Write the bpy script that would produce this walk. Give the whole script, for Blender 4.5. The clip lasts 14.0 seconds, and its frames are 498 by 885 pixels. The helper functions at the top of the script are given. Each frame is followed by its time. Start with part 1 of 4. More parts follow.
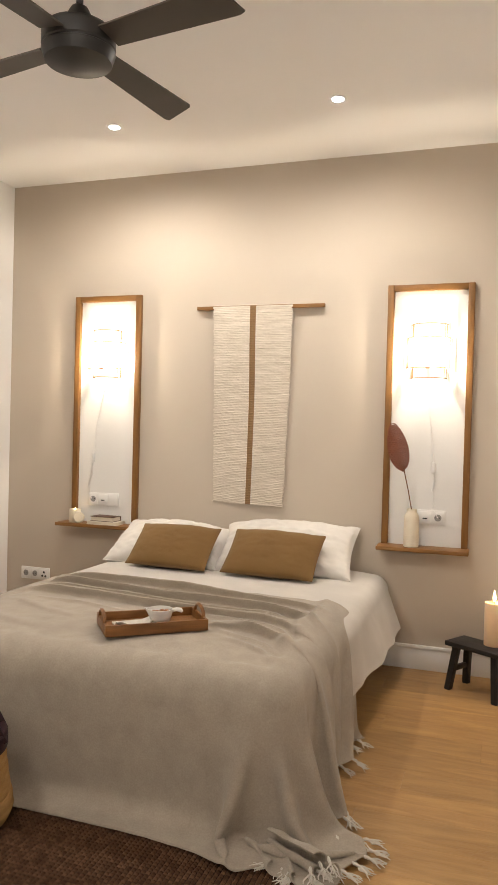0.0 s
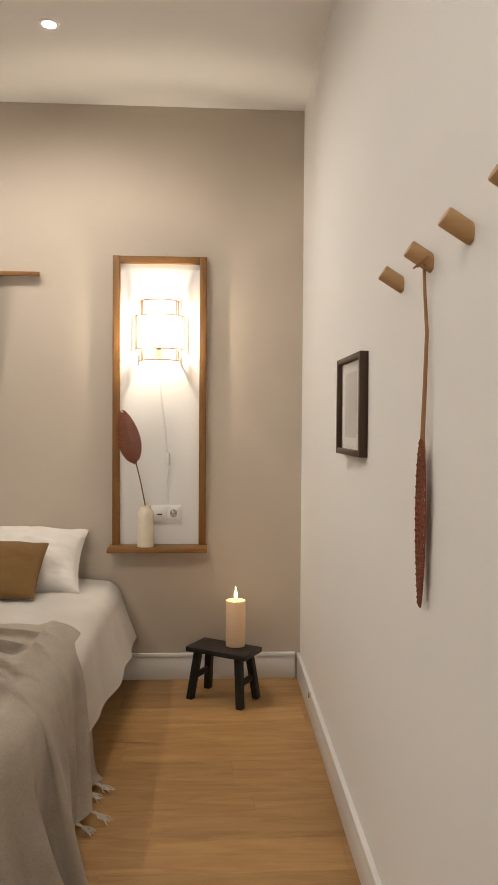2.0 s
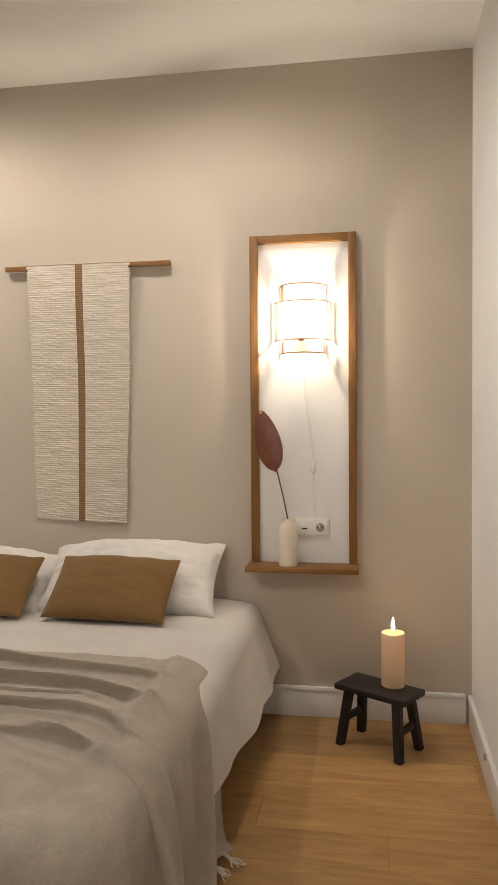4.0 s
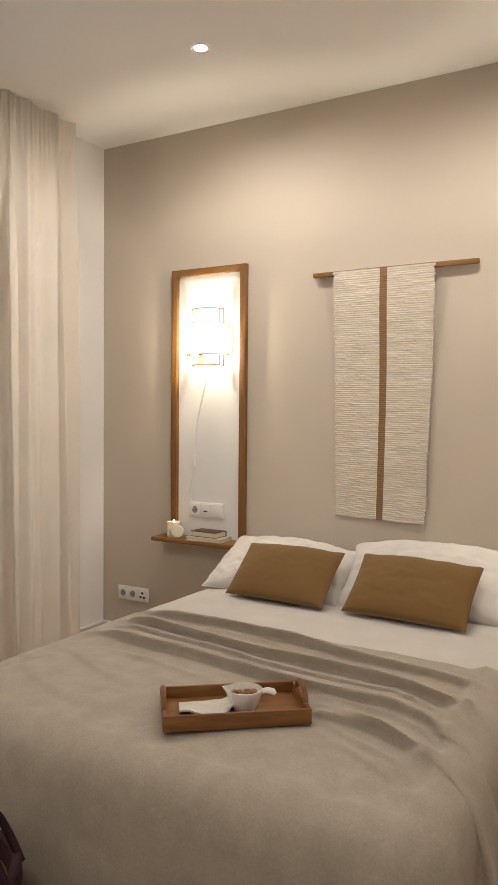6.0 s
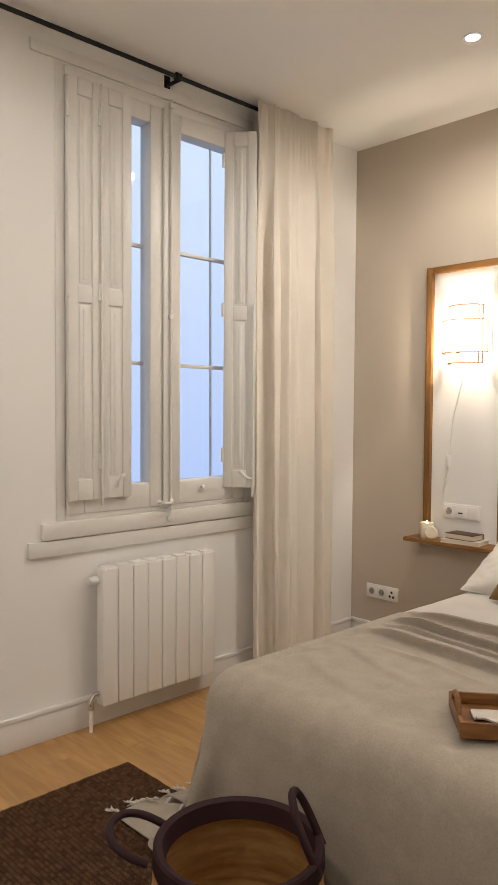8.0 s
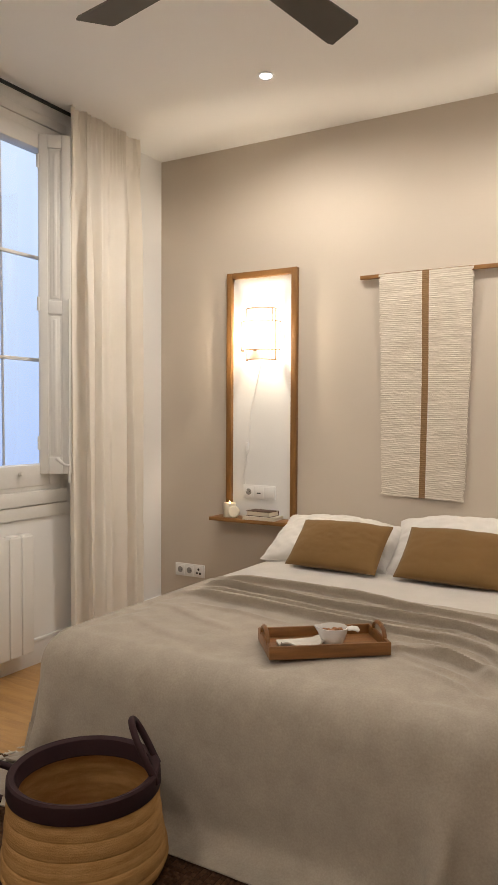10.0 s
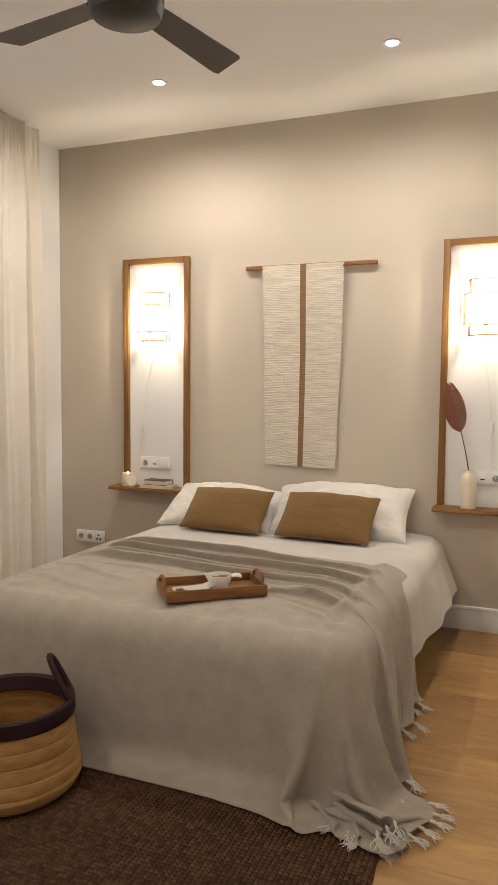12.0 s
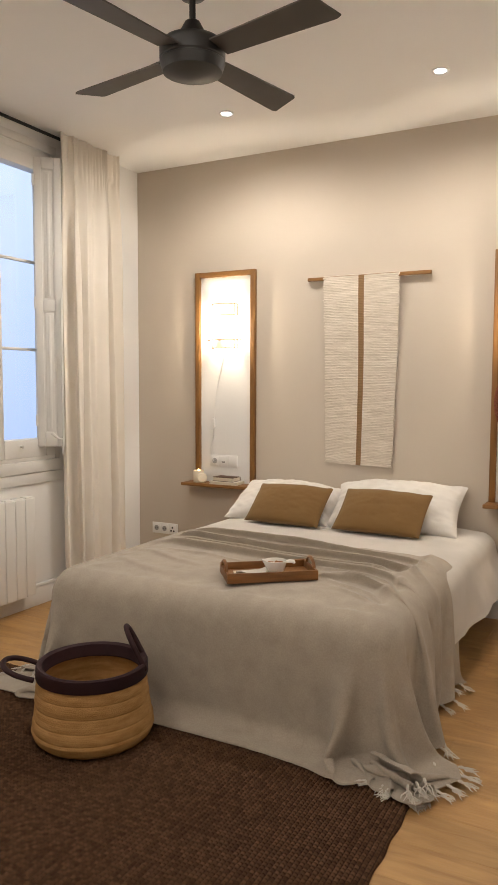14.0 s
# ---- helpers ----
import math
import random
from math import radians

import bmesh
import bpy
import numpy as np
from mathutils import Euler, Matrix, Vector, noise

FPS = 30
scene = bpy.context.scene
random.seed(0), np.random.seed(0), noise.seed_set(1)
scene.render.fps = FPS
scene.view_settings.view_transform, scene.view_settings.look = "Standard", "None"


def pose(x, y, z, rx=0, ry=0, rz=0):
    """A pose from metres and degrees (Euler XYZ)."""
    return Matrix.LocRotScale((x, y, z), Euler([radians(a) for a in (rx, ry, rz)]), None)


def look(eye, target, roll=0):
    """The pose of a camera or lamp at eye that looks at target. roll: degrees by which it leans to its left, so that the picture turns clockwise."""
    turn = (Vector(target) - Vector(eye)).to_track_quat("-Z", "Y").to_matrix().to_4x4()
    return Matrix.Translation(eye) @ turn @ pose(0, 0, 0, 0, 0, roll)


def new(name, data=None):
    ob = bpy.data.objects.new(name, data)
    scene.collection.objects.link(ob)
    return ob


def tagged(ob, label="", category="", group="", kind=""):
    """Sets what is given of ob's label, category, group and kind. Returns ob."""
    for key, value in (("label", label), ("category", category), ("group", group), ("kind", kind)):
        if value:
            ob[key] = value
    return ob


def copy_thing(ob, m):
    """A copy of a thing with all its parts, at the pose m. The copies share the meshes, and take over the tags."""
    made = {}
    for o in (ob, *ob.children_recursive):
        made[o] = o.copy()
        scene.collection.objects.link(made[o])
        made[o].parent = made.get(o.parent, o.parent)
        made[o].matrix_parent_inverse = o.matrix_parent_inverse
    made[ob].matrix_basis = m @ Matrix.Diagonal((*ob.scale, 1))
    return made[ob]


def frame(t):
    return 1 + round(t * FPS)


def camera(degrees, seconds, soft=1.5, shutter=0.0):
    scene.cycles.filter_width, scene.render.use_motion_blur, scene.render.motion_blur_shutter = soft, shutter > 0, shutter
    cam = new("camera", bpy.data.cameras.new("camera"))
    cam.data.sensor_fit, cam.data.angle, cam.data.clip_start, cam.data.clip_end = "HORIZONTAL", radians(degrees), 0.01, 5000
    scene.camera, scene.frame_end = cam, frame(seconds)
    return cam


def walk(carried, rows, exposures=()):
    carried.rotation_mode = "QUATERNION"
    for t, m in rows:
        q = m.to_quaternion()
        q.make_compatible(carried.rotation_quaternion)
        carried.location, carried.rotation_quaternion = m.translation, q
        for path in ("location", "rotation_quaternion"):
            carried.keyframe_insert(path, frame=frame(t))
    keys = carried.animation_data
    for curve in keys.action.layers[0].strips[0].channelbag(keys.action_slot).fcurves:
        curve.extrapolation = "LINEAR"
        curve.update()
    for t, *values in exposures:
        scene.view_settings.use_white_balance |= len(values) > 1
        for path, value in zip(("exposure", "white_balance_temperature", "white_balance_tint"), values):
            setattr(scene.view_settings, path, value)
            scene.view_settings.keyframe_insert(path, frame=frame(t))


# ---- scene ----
cam = camera(37.4, 14.0)
PATH = [  # seconds, eye x y z, yaw, pitch, lean
    (0, 0.006, -4.278, 1.336, 18.57, -0.97, 1.50),
    (0.5, 0.005, -4.123, 1.389, 11.57, -1.78, 1.30),
    (1, -0.079, -3.995, 1.335, 4.01, -1.06, 1.20),
    (1.5, -0.106, -3.907, 1.343, -0.52, -1.40, 0.80),
    (2, -0.118, -3.823, 1.337, -3.21, -1.52, 0.40),
    (2.5, -0.116, -3.717, 1.340, -3.52, -1.58, 0.22),
    (3, -0.097, -3.586, 1.347, -0.84, -1.68, -0.05),
    (3.5, -0.077, -3.459, 1.355, 3.78, -1.78, -0.31),
    (4, -0.072, -3.335, 1.362, 9.30, -1.85, -0.48),
    (4.5, -0.097, -3.295, 1.365, 14.67, -1.86, -0.50),
    (5, -0.143, -3.341, 1.366, 19.61, -1.78, -0.20),
    (5.5, -0.187, -3.366, 1.365, 24.28, -1.81, 0.20),
    (6, -0.218, -3.410, 1.383, 29.70, -2.12, 0.50),
    (6.5, -0.266, -3.480, 1.434, 34.49, -2.98, 0.80),
    (7, -0.307, -3.504, 1.427, 39.88, -2.84, 0.60),
    (7.5, -0.347, -3.530, 1.417, 44.16, -2.71, 0.52),
    (8, -0.379, -3.564, 1.394, 46.14, -2.47, 0.40),
    (8.5, -0.393, -3.612, 1.365, 45.69, -2.20, 0.29),
    (9, -0.380, -3.679, 1.342, 42.72, -2.00, 0.21),
    (9.5, -0.330, -3.772, 1.332, 37.09, -1.95, 0.20),
    (10, -0.258, -3.879, 1.322, 30.09, -2.12, 0.30),
    (10.5, -0.178, -3.974, 1.332, 24.90, -2.55, 0.30),
    (11, -0.128, -4.052, 1.339, 22.97, -3.10, 0.30),
    (11.5, -0.101, -4.157, 1.352, 22.21, -3.73, 0.50),
    (12, -0.061, -4.259, 1.363, 21.81, -4.33, 0.50),
    (12.5, -0.024, -4.331, 1.359, 22.37, -4.30, 0.40),
    (13, 0.069, -4.395, 1.390, 24.77, -4.67, -0.30),
    (13.5, 0.131, -4.435, 1.372, 26.73, -4.30, -0.30),
    (14, 0.158, -4.527, 1.387, 27.82, -4.36, 0.20),
]
EXPOSURES = [(0, 0.50), (0.5, 0.45), (1.0, 0.24), (2.0, 0.05), (4.5, -0.02), (5.5, 0.06), (7.0, 0.12), (9.5, 0.22), (10.5, 0.22), (12.5, 0.25), (14.0, 0.31)]
walk(cam, [(t, look((x, y, z), (x - math.sin(radians(yaw)), y + math.cos(radians(yaw)), z + math.tan(radians(pitch))), lean)) for t, x, y, z, yaw, pitch, lean in PATH], EXPOSURES)

# ---------------------------------------------------------------- light
H, XL, XR, YB = 2.95, -3.17, 0.372, -4.95
world = bpy.data.worlds.new("dusk")
scene.world = world
world.use_nodes = True
wn = world.node_tree
sky = wn.nodes.new("ShaderNodeTexSky")
sky.sky_type, sky.sun_disc, sky.sun_elevation, sky.sun_rotation = "NISHITA", False, radians(12), radians(90)
wn.links.new(sky.outputs[0], wn.nodes["Background"].inputs[0])
wn.nodes["Background"].inputs[1].default_value = 0.1
# four spots: two near the bed wall, two unseen ones added as fill
SPOT_POWER, SPOT_BLEND, SCONCE_POWER = (45.0, 42.0, 44.0, 31.0), (0.66, 0.82, 0.22, 0.25), 12.0
SPOTS = [(-1.995, -0.74), (-0.77, -0.755), (-1.995, -3.5), (-0.77, -3.5)]
SCONCES = [-2.412, -0.366]


def lamp(name, kind, at, power, colour, size=0.03, blend=0.5):
    data = bpy.data.lights.new(name, kind)
    data.energy, data.color = power, colour
    if kind == "SPOT":
        data.spot_size, data.spot_blend, data.shadow_soft_size = radians(178), blend, size
    else:
        data.shadow_soft_size = size
    ob = new(name, data)
    ob.location = at
    return ob


# ---------------------------------------------------------------- materials
def material(name, colour, rough=0.6, vary=0.06, scale=6.0, fine=180.0, bump=0.05, metal=0.0, stretch=(1, 1, 1), second=None, mix=0.0,
             spec=0.5, random_tone=0.0, sheen=0.0):
    """Colour with broad and fine variation, roughness variation and fine relief, in metres."""
    m = bpy.data.materials.new(name)
    m.use_nodes = True
    t = m.node_tree
    b = t.nodes["Principled BSDF"]
    co = t.nodes.new("ShaderNodeTexCoord")
    mp = t.nodes.new("ShaderNodeMapping")
    mp.inputs["Scale"].default_value = stretch
    t.links.new(co.outputs["Object"], mp.inputs[0])
    n1, n2 = t.nodes.new("ShaderNodeTexNoise"), t.nodes.new("ShaderNodeTexNoise")
    n1.inputs["Scale"].default_value, n2.inputs["Scale"].default_value = scale, fine
    n1.inputs["Detail"].default_value, n2.inputs["Detail"].default_value = 6, 3
    for n in (n1, n2):
        t.links.new(mp.outputs[0], n.inputs[0])
    ramp = t.nodes.new("ShaderNodeValToRGB")
    c2 = second or [c * 0.72 for c in colour]
    ramp.color_ramp.elements[0].position, ramp.color_ramp.elements[1].position = 0.3, 0.7
    lo = [a + (d - a) * max(mix, vary * 2) for a, d in zip(colour, c2)] if not second else c2
    ramp.color_ramp.elements[0].color, ramp.color_ramp.elements[1].color = (*lo, 1), (*colour, 1)
    t.links.new(n1.outputs[0], ramp.inputs[0])
    hsv = t.nodes.new("ShaderNodeHueSaturation")
    t.links.new(ramp.outputs[0], hsv.inputs["Color"])
    val = t.nodes.new("ShaderNodeMapRange")
    val.inputs[3].default_value, val.inputs[4].default_value = 1 - vary, 1 + vary
    t.links.new(n2.outputs[0], val.inputs[0])
    out = val.outputs[0]
    if random_tone:
        info = t.nodes.new("ShaderNodeObjectInfo")
        rnd = t.nodes.new("ShaderNodeMapRange")
        rnd.inputs[3].default_value, rnd.inputs[4].default_value = 1 - random_tone, 1 + random_tone
        t.links.new(info.outputs["Random"], rnd.inputs[0])
        mul = t.nodes.new("ShaderNodeMath")
        mul.operation = "MULTIPLY"
        t.links.new(out, mul.inputs[0]), t.links.new(rnd.outputs[0], mul.inputs[1])
        out = mul.outputs[0]
        off = t.nodes.new("ShaderNodeVectorMath")
        off.operation = "SCALE"
        off.inputs[0].default_value = (13.7, 7.1, 3.3)
        t.links.new(info.outputs["Random"], off.inputs["Scale"])
        t.links.new(off.outputs[0], mp.inputs["Location"])
    t.links.new(out, hsv.inputs["Value"])
    t.links.new(hsv.outputs[0], b.inputs["Base Color"])
    rr = t.nodes.new("ShaderNodeMapRange")
    rr.inputs[3].default_value, rr.inputs[4].default_value = max(rough - 0.08, 0.03), min(rough + 0.08, 1)
    t.links.new(n1.outputs[0], rr.inputs[0])
    t.links.new(rr.outputs[0], b.inputs["Roughness"])
    b.inputs["Metallic"].default_value = metal
    b.inputs["Specular IOR Level"].default_value = spec
    if sheen:
        b.inputs["Sheen Weight"].default_value = sheen
    if bump:
        bp = t.nodes.new("ShaderNodeBump")
        bp.inputs["Strength"].default_value, bp.inputs["Distance"].default_value = bump, 0.35 / fine
        t.links.new(n2.outputs[0], bp.inputs["Height"])
        t.links.new(bp.outputs[0], b.inputs["Normal"])
    return m


def cloth(name, colour, second=None, weave=900.0, vary=0.08, bump=0.25, translucent=0.0, wrinkle=0.0, fine=240.0, broad=7.0):
    """Woven cloth: fine crossing threads, slubs and soft broad tone."""
    m = material(name, colour, 0.92, vary, broad, fine, 0, second=second, spec=0.12, sheen=0.15)
    t = m.node_tree
    b = t.nodes["Principled BSDF"]
    co = t.nodes["Texture Coordinate"]
    heights = []
    for sc, amount in ((( 60, 900, 900), 0.6), ((900, 60, 900), 0.6), ((14, 14, 14), wrinkle)):
        mp = t.nodes.new("ShaderNodeMapping")
        mp.inputs["Scale"].default_value = [s * weave / 900 if s > 20 else s for s in sc]
        t.links.new(co.outputs["Object"], mp.inputs[0])
        n = t.nodes.new("ShaderNodeTexNoise")
        n.inputs["Scale"].default_value, n.inputs["Detail"].default_value = 1.0, 2
        t.links.new(mp.outputs[0], n.inputs[0])
        k = t.nodes.new("ShaderNodeMath")
        k.operation = "MULTIPLY"
        k.inputs[1].default_value = amount
        t.links.new(n.outputs[0], k.inputs[0])
        heights.append(k.outputs[0])
    add = t.nodes.new("ShaderNodeMath")
    t.links.new(heights[0], add.inputs[0]), t.links.new(heights[1], add.inputs[1])
    add2 = t.nodes.new("ShaderNodeMath")
    t.links.new(add.outputs[0], add2.inputs[0]), t.links.new(heights[2], add2.inputs[1])
    bp = t.nodes.new("ShaderNodeBump")
    bp.inputs["Strength"].default_value, bp.inputs["Distance"].default_value = bump, 0.0016
    t.links.new(add2.outputs[0], bp.inputs["Height"])
    t.links.new(bp.outputs[0], b.inputs["Normal"])
    if translucent:
        tr = t.nodes.new("ShaderNodeBsdfTranslucent")
        tr.inputs[0].default_value = (*colour, 1)
        mx = t.nodes.new("ShaderNodeMixShader")
        mx.inputs[0].default_value = translucent
        t.links.new(b.outputs[0], mx.inputs[1]), t.links.new(tr.outputs[0], mx.inputs[2])
        t.links.new(mx.outputs[0], t.nodes["Material Output"].inputs[0])
    return m


def glow(name, colour, strength):
    m = bpy.data.materials.new(name)
    m.use_nodes = True
    b = m.node_tree.nodes["Principled BSDF"]
    b.inputs["Base Color"].default_value = (*colour, 1)
    b.inputs["Emission Color"].default_value, b.inputs["Emission Strength"].default_value = (*colour, 1), strength
    return m


def clear(name, tint=(1, 1, 1), rough=0.0):
    m = bpy.data.materials.new(name)
    m.use_nodes = True
    b = m.node_tree.nodes["Principled BSDF"]
    b.inputs["Base Color"].default_value, b.inputs["Roughness"].default_value = (*tint, 1), rough
    b.inputs["Transmission Weight"].default_value, b.inputs["IOR"].default_value = 1.0, 1.45
    return m


def wood(name, colour, dark, along=(1, 1, 1), grain=14.0, rough=0.45, random_tone=0.0, bump=0.12, spec=0.4):
    """Wood with long grain: noise drawn out along one axis."""
    m = material(name, colour, rough, 0.05, grain, grain * 9, bump, stretch=along, second=dark, random_tone=random_tone, spec=spec)
    m.node_tree.nodes["Color Ramp"].color_ramp.elements[0].position = 0.22
    return m


M_BEIGE = material("greige wall paint", (0.55, 0.478, 0.395), 0.85, 0.025, 1.6, 260, 0.10, spec=0.25)
M_WHITE = material("white wall paint", (0.84, 0.825, 0.80), 0.85, 0.02, 1.4, 240, 0.10, spec=0.25)
M_CEIL = material("ceiling paint", (0.88, 0.865, 0.84), 0.9, 0.02, 0.9, 200, 0.08, spec=0.2)
M_TRIM = material("white satin trim paint", (0.78, 0.77, 0.75), 0.42, 0.02, 5, 120, 0.05)
M_JOIN = material("aged white gloss paint", (0.76, 0.74, 0.70), 0.38, 0.03, 4, 60, 0.12)
M_PLANK = wood("oak plank", (0.48, 0.285, 0.112), (0.30, 0.155, 0.052), (1.2, 8, 8), 3.0, 0.38, 0.11, 0.14)
M_PLANK.node_tree.nodes["Noise Texture"].inputs["Distortion"].default_value = 0.9
M_GAP = material("dark joint", (0.22, 0.13, 0.06), 0.9, 0.05)
M_OAK = wood("honey oak frame", (0.265, 0.124, 0.032), (0.155, 0.067, 0.017), (9, 9, 0.9), 5.0, 0.5)
M_OAKX = wood("honey oak board", (0.265, 0.124, 0.032), (0.155, 0.067, 0.017), (0.9, 9, 9), 5.0, 0.5)
M_PEG = wood("pale oak peg", (0.50, 0.31, 0.15), (0.40, 0.23, 0.10), (1, 12, 12), 6.0, 0.5)
M_ACACIA = wood("acacia tray wood", (0.27, 0.118, 0.034), (0.115, 0.045, 0.012), (1.2, 12, 12), 4.0, 0.42)
M_BLACK = wood("black stained wood", (0.022, 0.018, 0.016), (0.012, 0.010, 0.009), (2, 10, 10), 8.0, 0.5)
M_WALNUT = wood("dark walnut", (0.075, 0.038, 0.02), (0.035, 0.018, 0.01), (9, 9, 1), 8.0, 0.5)
M_SHEET = cloth("white linen", (0.61, 0.575, 0.53), (0.56, 0.525, 0.48), 700, 0.04, 0.30, wrinkle=3.0)
M_PILLOW = cloth("crumpled white linen", (0.68, 0.65, 0.61), (0.60, 0.57, 0.53), 700, 0.03, 0.25, wrinkle=0.8)
M_THROW = cloth("grey beige cotton throw", (0.40, 0.347, 0.285), (0.345, 0.298, 0.243), 900, 0.20, 0.22, wrinkle=2.0, fine=170.0, broad=14.0)
M_FRINGE = cloth("cream cotton fringe", (0.66, 0.62, 0.56), (0.56, 0.52, 0.46), 900, 0.06, 0.3)
M_CUSHION = cloth("olive brown linen", (0.195, 0.112, 0.042), (0.175, 0.099, 0.036), 800, 0.08, 0.30, wrinkle=0.0)
M_CURTAIN = cloth("cream cotton curtain", (0.86, 0.80, 0.72), (0.82, 0.76, 0.67), 700, 0.03, 0.2, translucent=0.08, wrinkle=0.8)
M_RUG = material("dark brown jute", (0.088, 0.046, 0.027), 0.95, 0.5, 55, 420, 0.8, second=(0.020, 0.010, 0.006), spec=0.1)
t_ = M_RUG.node_tree
k_, c_ = t_.nodes.new("ShaderNodeTexBrick"), t_.nodes["Texture Coordinate"]
k_.offset, k_.inputs["Scale"].default_value = 0.0, 1.0
k_.inputs["Brick Width"].default_value, k_.inputs["Row Height"].default_value, k_.inputs["Mortar Size"].default_value = 0.016, 0.016, 0.0011
k_.inputs["Color1"].default_value, k_.inputs["Color2"].default_value, k_.inputs["Mortar"].default_value = (0.125, 0.066, 0.034, 1), (0.055, 0.027, 0.014, 1), (0.022, 0.012, 0.007, 1)
t_.links.new(c_.outputs["Object"], k_.inputs["Vector"])
x_ = t_.nodes.new("ShaderNodeMix")
x_.data_type, x_.blend_type = "RGBA", "MIX"
x_.inputs[0].default_value = 0.72
t_.links.new(t_.nodes["Color Ramp"].outputs[0], x_.inputs[6]), t_.links.new(k_.outputs["Color"], x_.inputs[7])
t_.links.new(x_.outputs[2], t_.nodes["Hue/Saturation/Value"].inputs["Color"])
M_WEFT = material("cream wool weft", (0.69, 0.62, 0.53), 0.95, 0.14, 60, 400, 0.5, second=(0.55, 0.48, 0.39), stretch=(0.15, 1, 1), spec=0.1, random_tone=0.07)
M_STRIPE = material("brown wool stripe", (0.27, 0.165, 0.085), 0.95, 0.10, 40, 400, 0.4, spec=0.1, random_tone=0.06)
M_FAN = material("matt black fan", (0.014, 0.0125, 0.011), 0.45, 0.05, 10, 300, 0.03)
M_BLADE = material("dark brown fan blade", (0.046, 0.036, 0.028), 0.5, 0.05, 10, 300, 0.03)
M_IRON = material("black iron", (0.02, 0.02, 0.02), 0.4, 0.05, 20, 300, 0.05, metal=0.6)
M_STRAW = material("woven palm straw", (0.44, 0.255, 0.098), 0.85, 0.26, 16, 230, 0.8, second=(0.33, 0.175, 0.062), stretch=(1, 1, 4), spec=0.15)
M_AUBERGINE = material("aubergine leather band", (0.028, 0.010, 0.012), 0.7, 0.15, 30, 400, 0.5, spec=0.25)
M_PLASTIC = material("white plastic", (0.80, 0.79, 0.77), 0.3, 0.01, 10, 200, 0.0)
M_GREY = material("grey socket well", (0.30, 0.29, 0.28), 0.4, 0.02, 10, 200, 0.0)
M_DARK = material("dark slot", (0.02, 0.02, 0.02), 0.5, 0.02)
M_WAX = material("ivory candle wax", (0.92, 0.66, 0.42), 0.5, 0.03, 14, 90, 0.06)
M_WAX.node_tree.nodes["Principled BSDF"].inputs["Subsurface Weight"].default_value = 0.35
M_WAX.node_tree.nodes["Principled BSDF"].inputs["Subsurface Radius"].default_value = (0.03, 0.015, 0.006)
M_FLAME = glow("candle flame", (1.0, 0.72, 0.32), 14.0)
M_BULB = glow("warm bulb", (1.0, 0.78, 0.50), 30.0)
M_LED = glow("cool white led", (0.93, 0.96, 1.0), 30.0)
M_CERAMIC = material("matt cream ceramic", (0.74, 0.66, 0.52), 0.5, 0.04, 18, 160, 0.08)
M_CUP = material("speckled white stoneware", (0.78, 0.76, 0.72), 0.25, 0.03, 60, 300, 0.02)
M_NUT = material("almond skin", (0.30, 0.13, 0.045), 0.6, 0.15, 60, 300, 0.3)
M_LEAF = material("rust woven leaf", (0.29, 0.085, 0.038), 0.75, 0.18, 90, 300, 0.4, second=(0.12, 0.03, 0.015), stretch=(1, 1, 3))
M_STEM = material("brown stem", (0.16, 0.07, 0.03), 0.7, 0.1, 40, 300, 0.2)
M_CANE = material("cane stem", (0.36, 0.17, 0.07), 0.6, 0.1, 40, 300, 0.2)
M_PAPER = material("book pages", (0.72, 0.65, 0.53), 0.8, 0.06, 20, 500, 0.2, stretch=(0.2, 0.2, 6))
M_BROWNCOVER = material("dark brown book cover", (0.10, 0.05, 0.028), 0.6, 0.06, 20, 300, 0.1)
M_CREAMCOVER = material("cream book cover", (0.68, 0.62, 0.53), 0.6, 0.04, 20, 300, 0.1)
M_COPPER = material("cane and copper wire", (0.20, 0.095, 0.032), 0.6, 0.12, 30, 300, 0.05)
M_SHADE = cloth("white lampshade cotton", (0.86, 0.82, 0.74), (0.84, 0.80, 0.72), 900, 0.02, 0.1, translucent=0.5)
M_RADIATOR = material("white radiator enamel", (0.80, 0.785, 0.75), 0.32, 0.01, 4, 150, 0.02)
M_CHROME = material("chrome", (0.75, 0.75, 0.76), 0.15, 0.02, 30, 200, 0.0, metal=1.0)
M_MAT = material("pale print paper", (0.66, 0.64, 0.61), 0.7, 0.04, 6, 200, 0.03)
M_PRINT = material("grey print", (0.40, 0.39, 0.39), 0.7, 0.12, 9, 120, 0.02)
M_GLASS = clear("window glass")
M_CABLE = material("white cable", (0.78, 0.77, 0.75), 0.4, 0.02)
# emissive gradient in place of the dusk sky, paler towards the top
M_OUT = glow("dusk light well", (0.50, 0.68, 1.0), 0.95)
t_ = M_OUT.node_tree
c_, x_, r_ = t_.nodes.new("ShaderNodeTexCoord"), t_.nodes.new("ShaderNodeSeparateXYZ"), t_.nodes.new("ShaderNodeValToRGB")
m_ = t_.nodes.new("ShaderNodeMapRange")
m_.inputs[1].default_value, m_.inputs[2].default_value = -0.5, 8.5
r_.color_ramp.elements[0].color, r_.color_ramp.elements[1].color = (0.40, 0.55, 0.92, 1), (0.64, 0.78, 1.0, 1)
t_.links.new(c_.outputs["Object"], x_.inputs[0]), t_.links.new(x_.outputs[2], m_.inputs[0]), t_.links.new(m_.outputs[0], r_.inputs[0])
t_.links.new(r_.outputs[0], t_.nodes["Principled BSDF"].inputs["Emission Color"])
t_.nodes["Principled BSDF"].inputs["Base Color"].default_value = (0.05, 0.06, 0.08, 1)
M_PIPE = material("outside downpipe", (0.55, 0.62, 0.75), 0.6, 0.05)


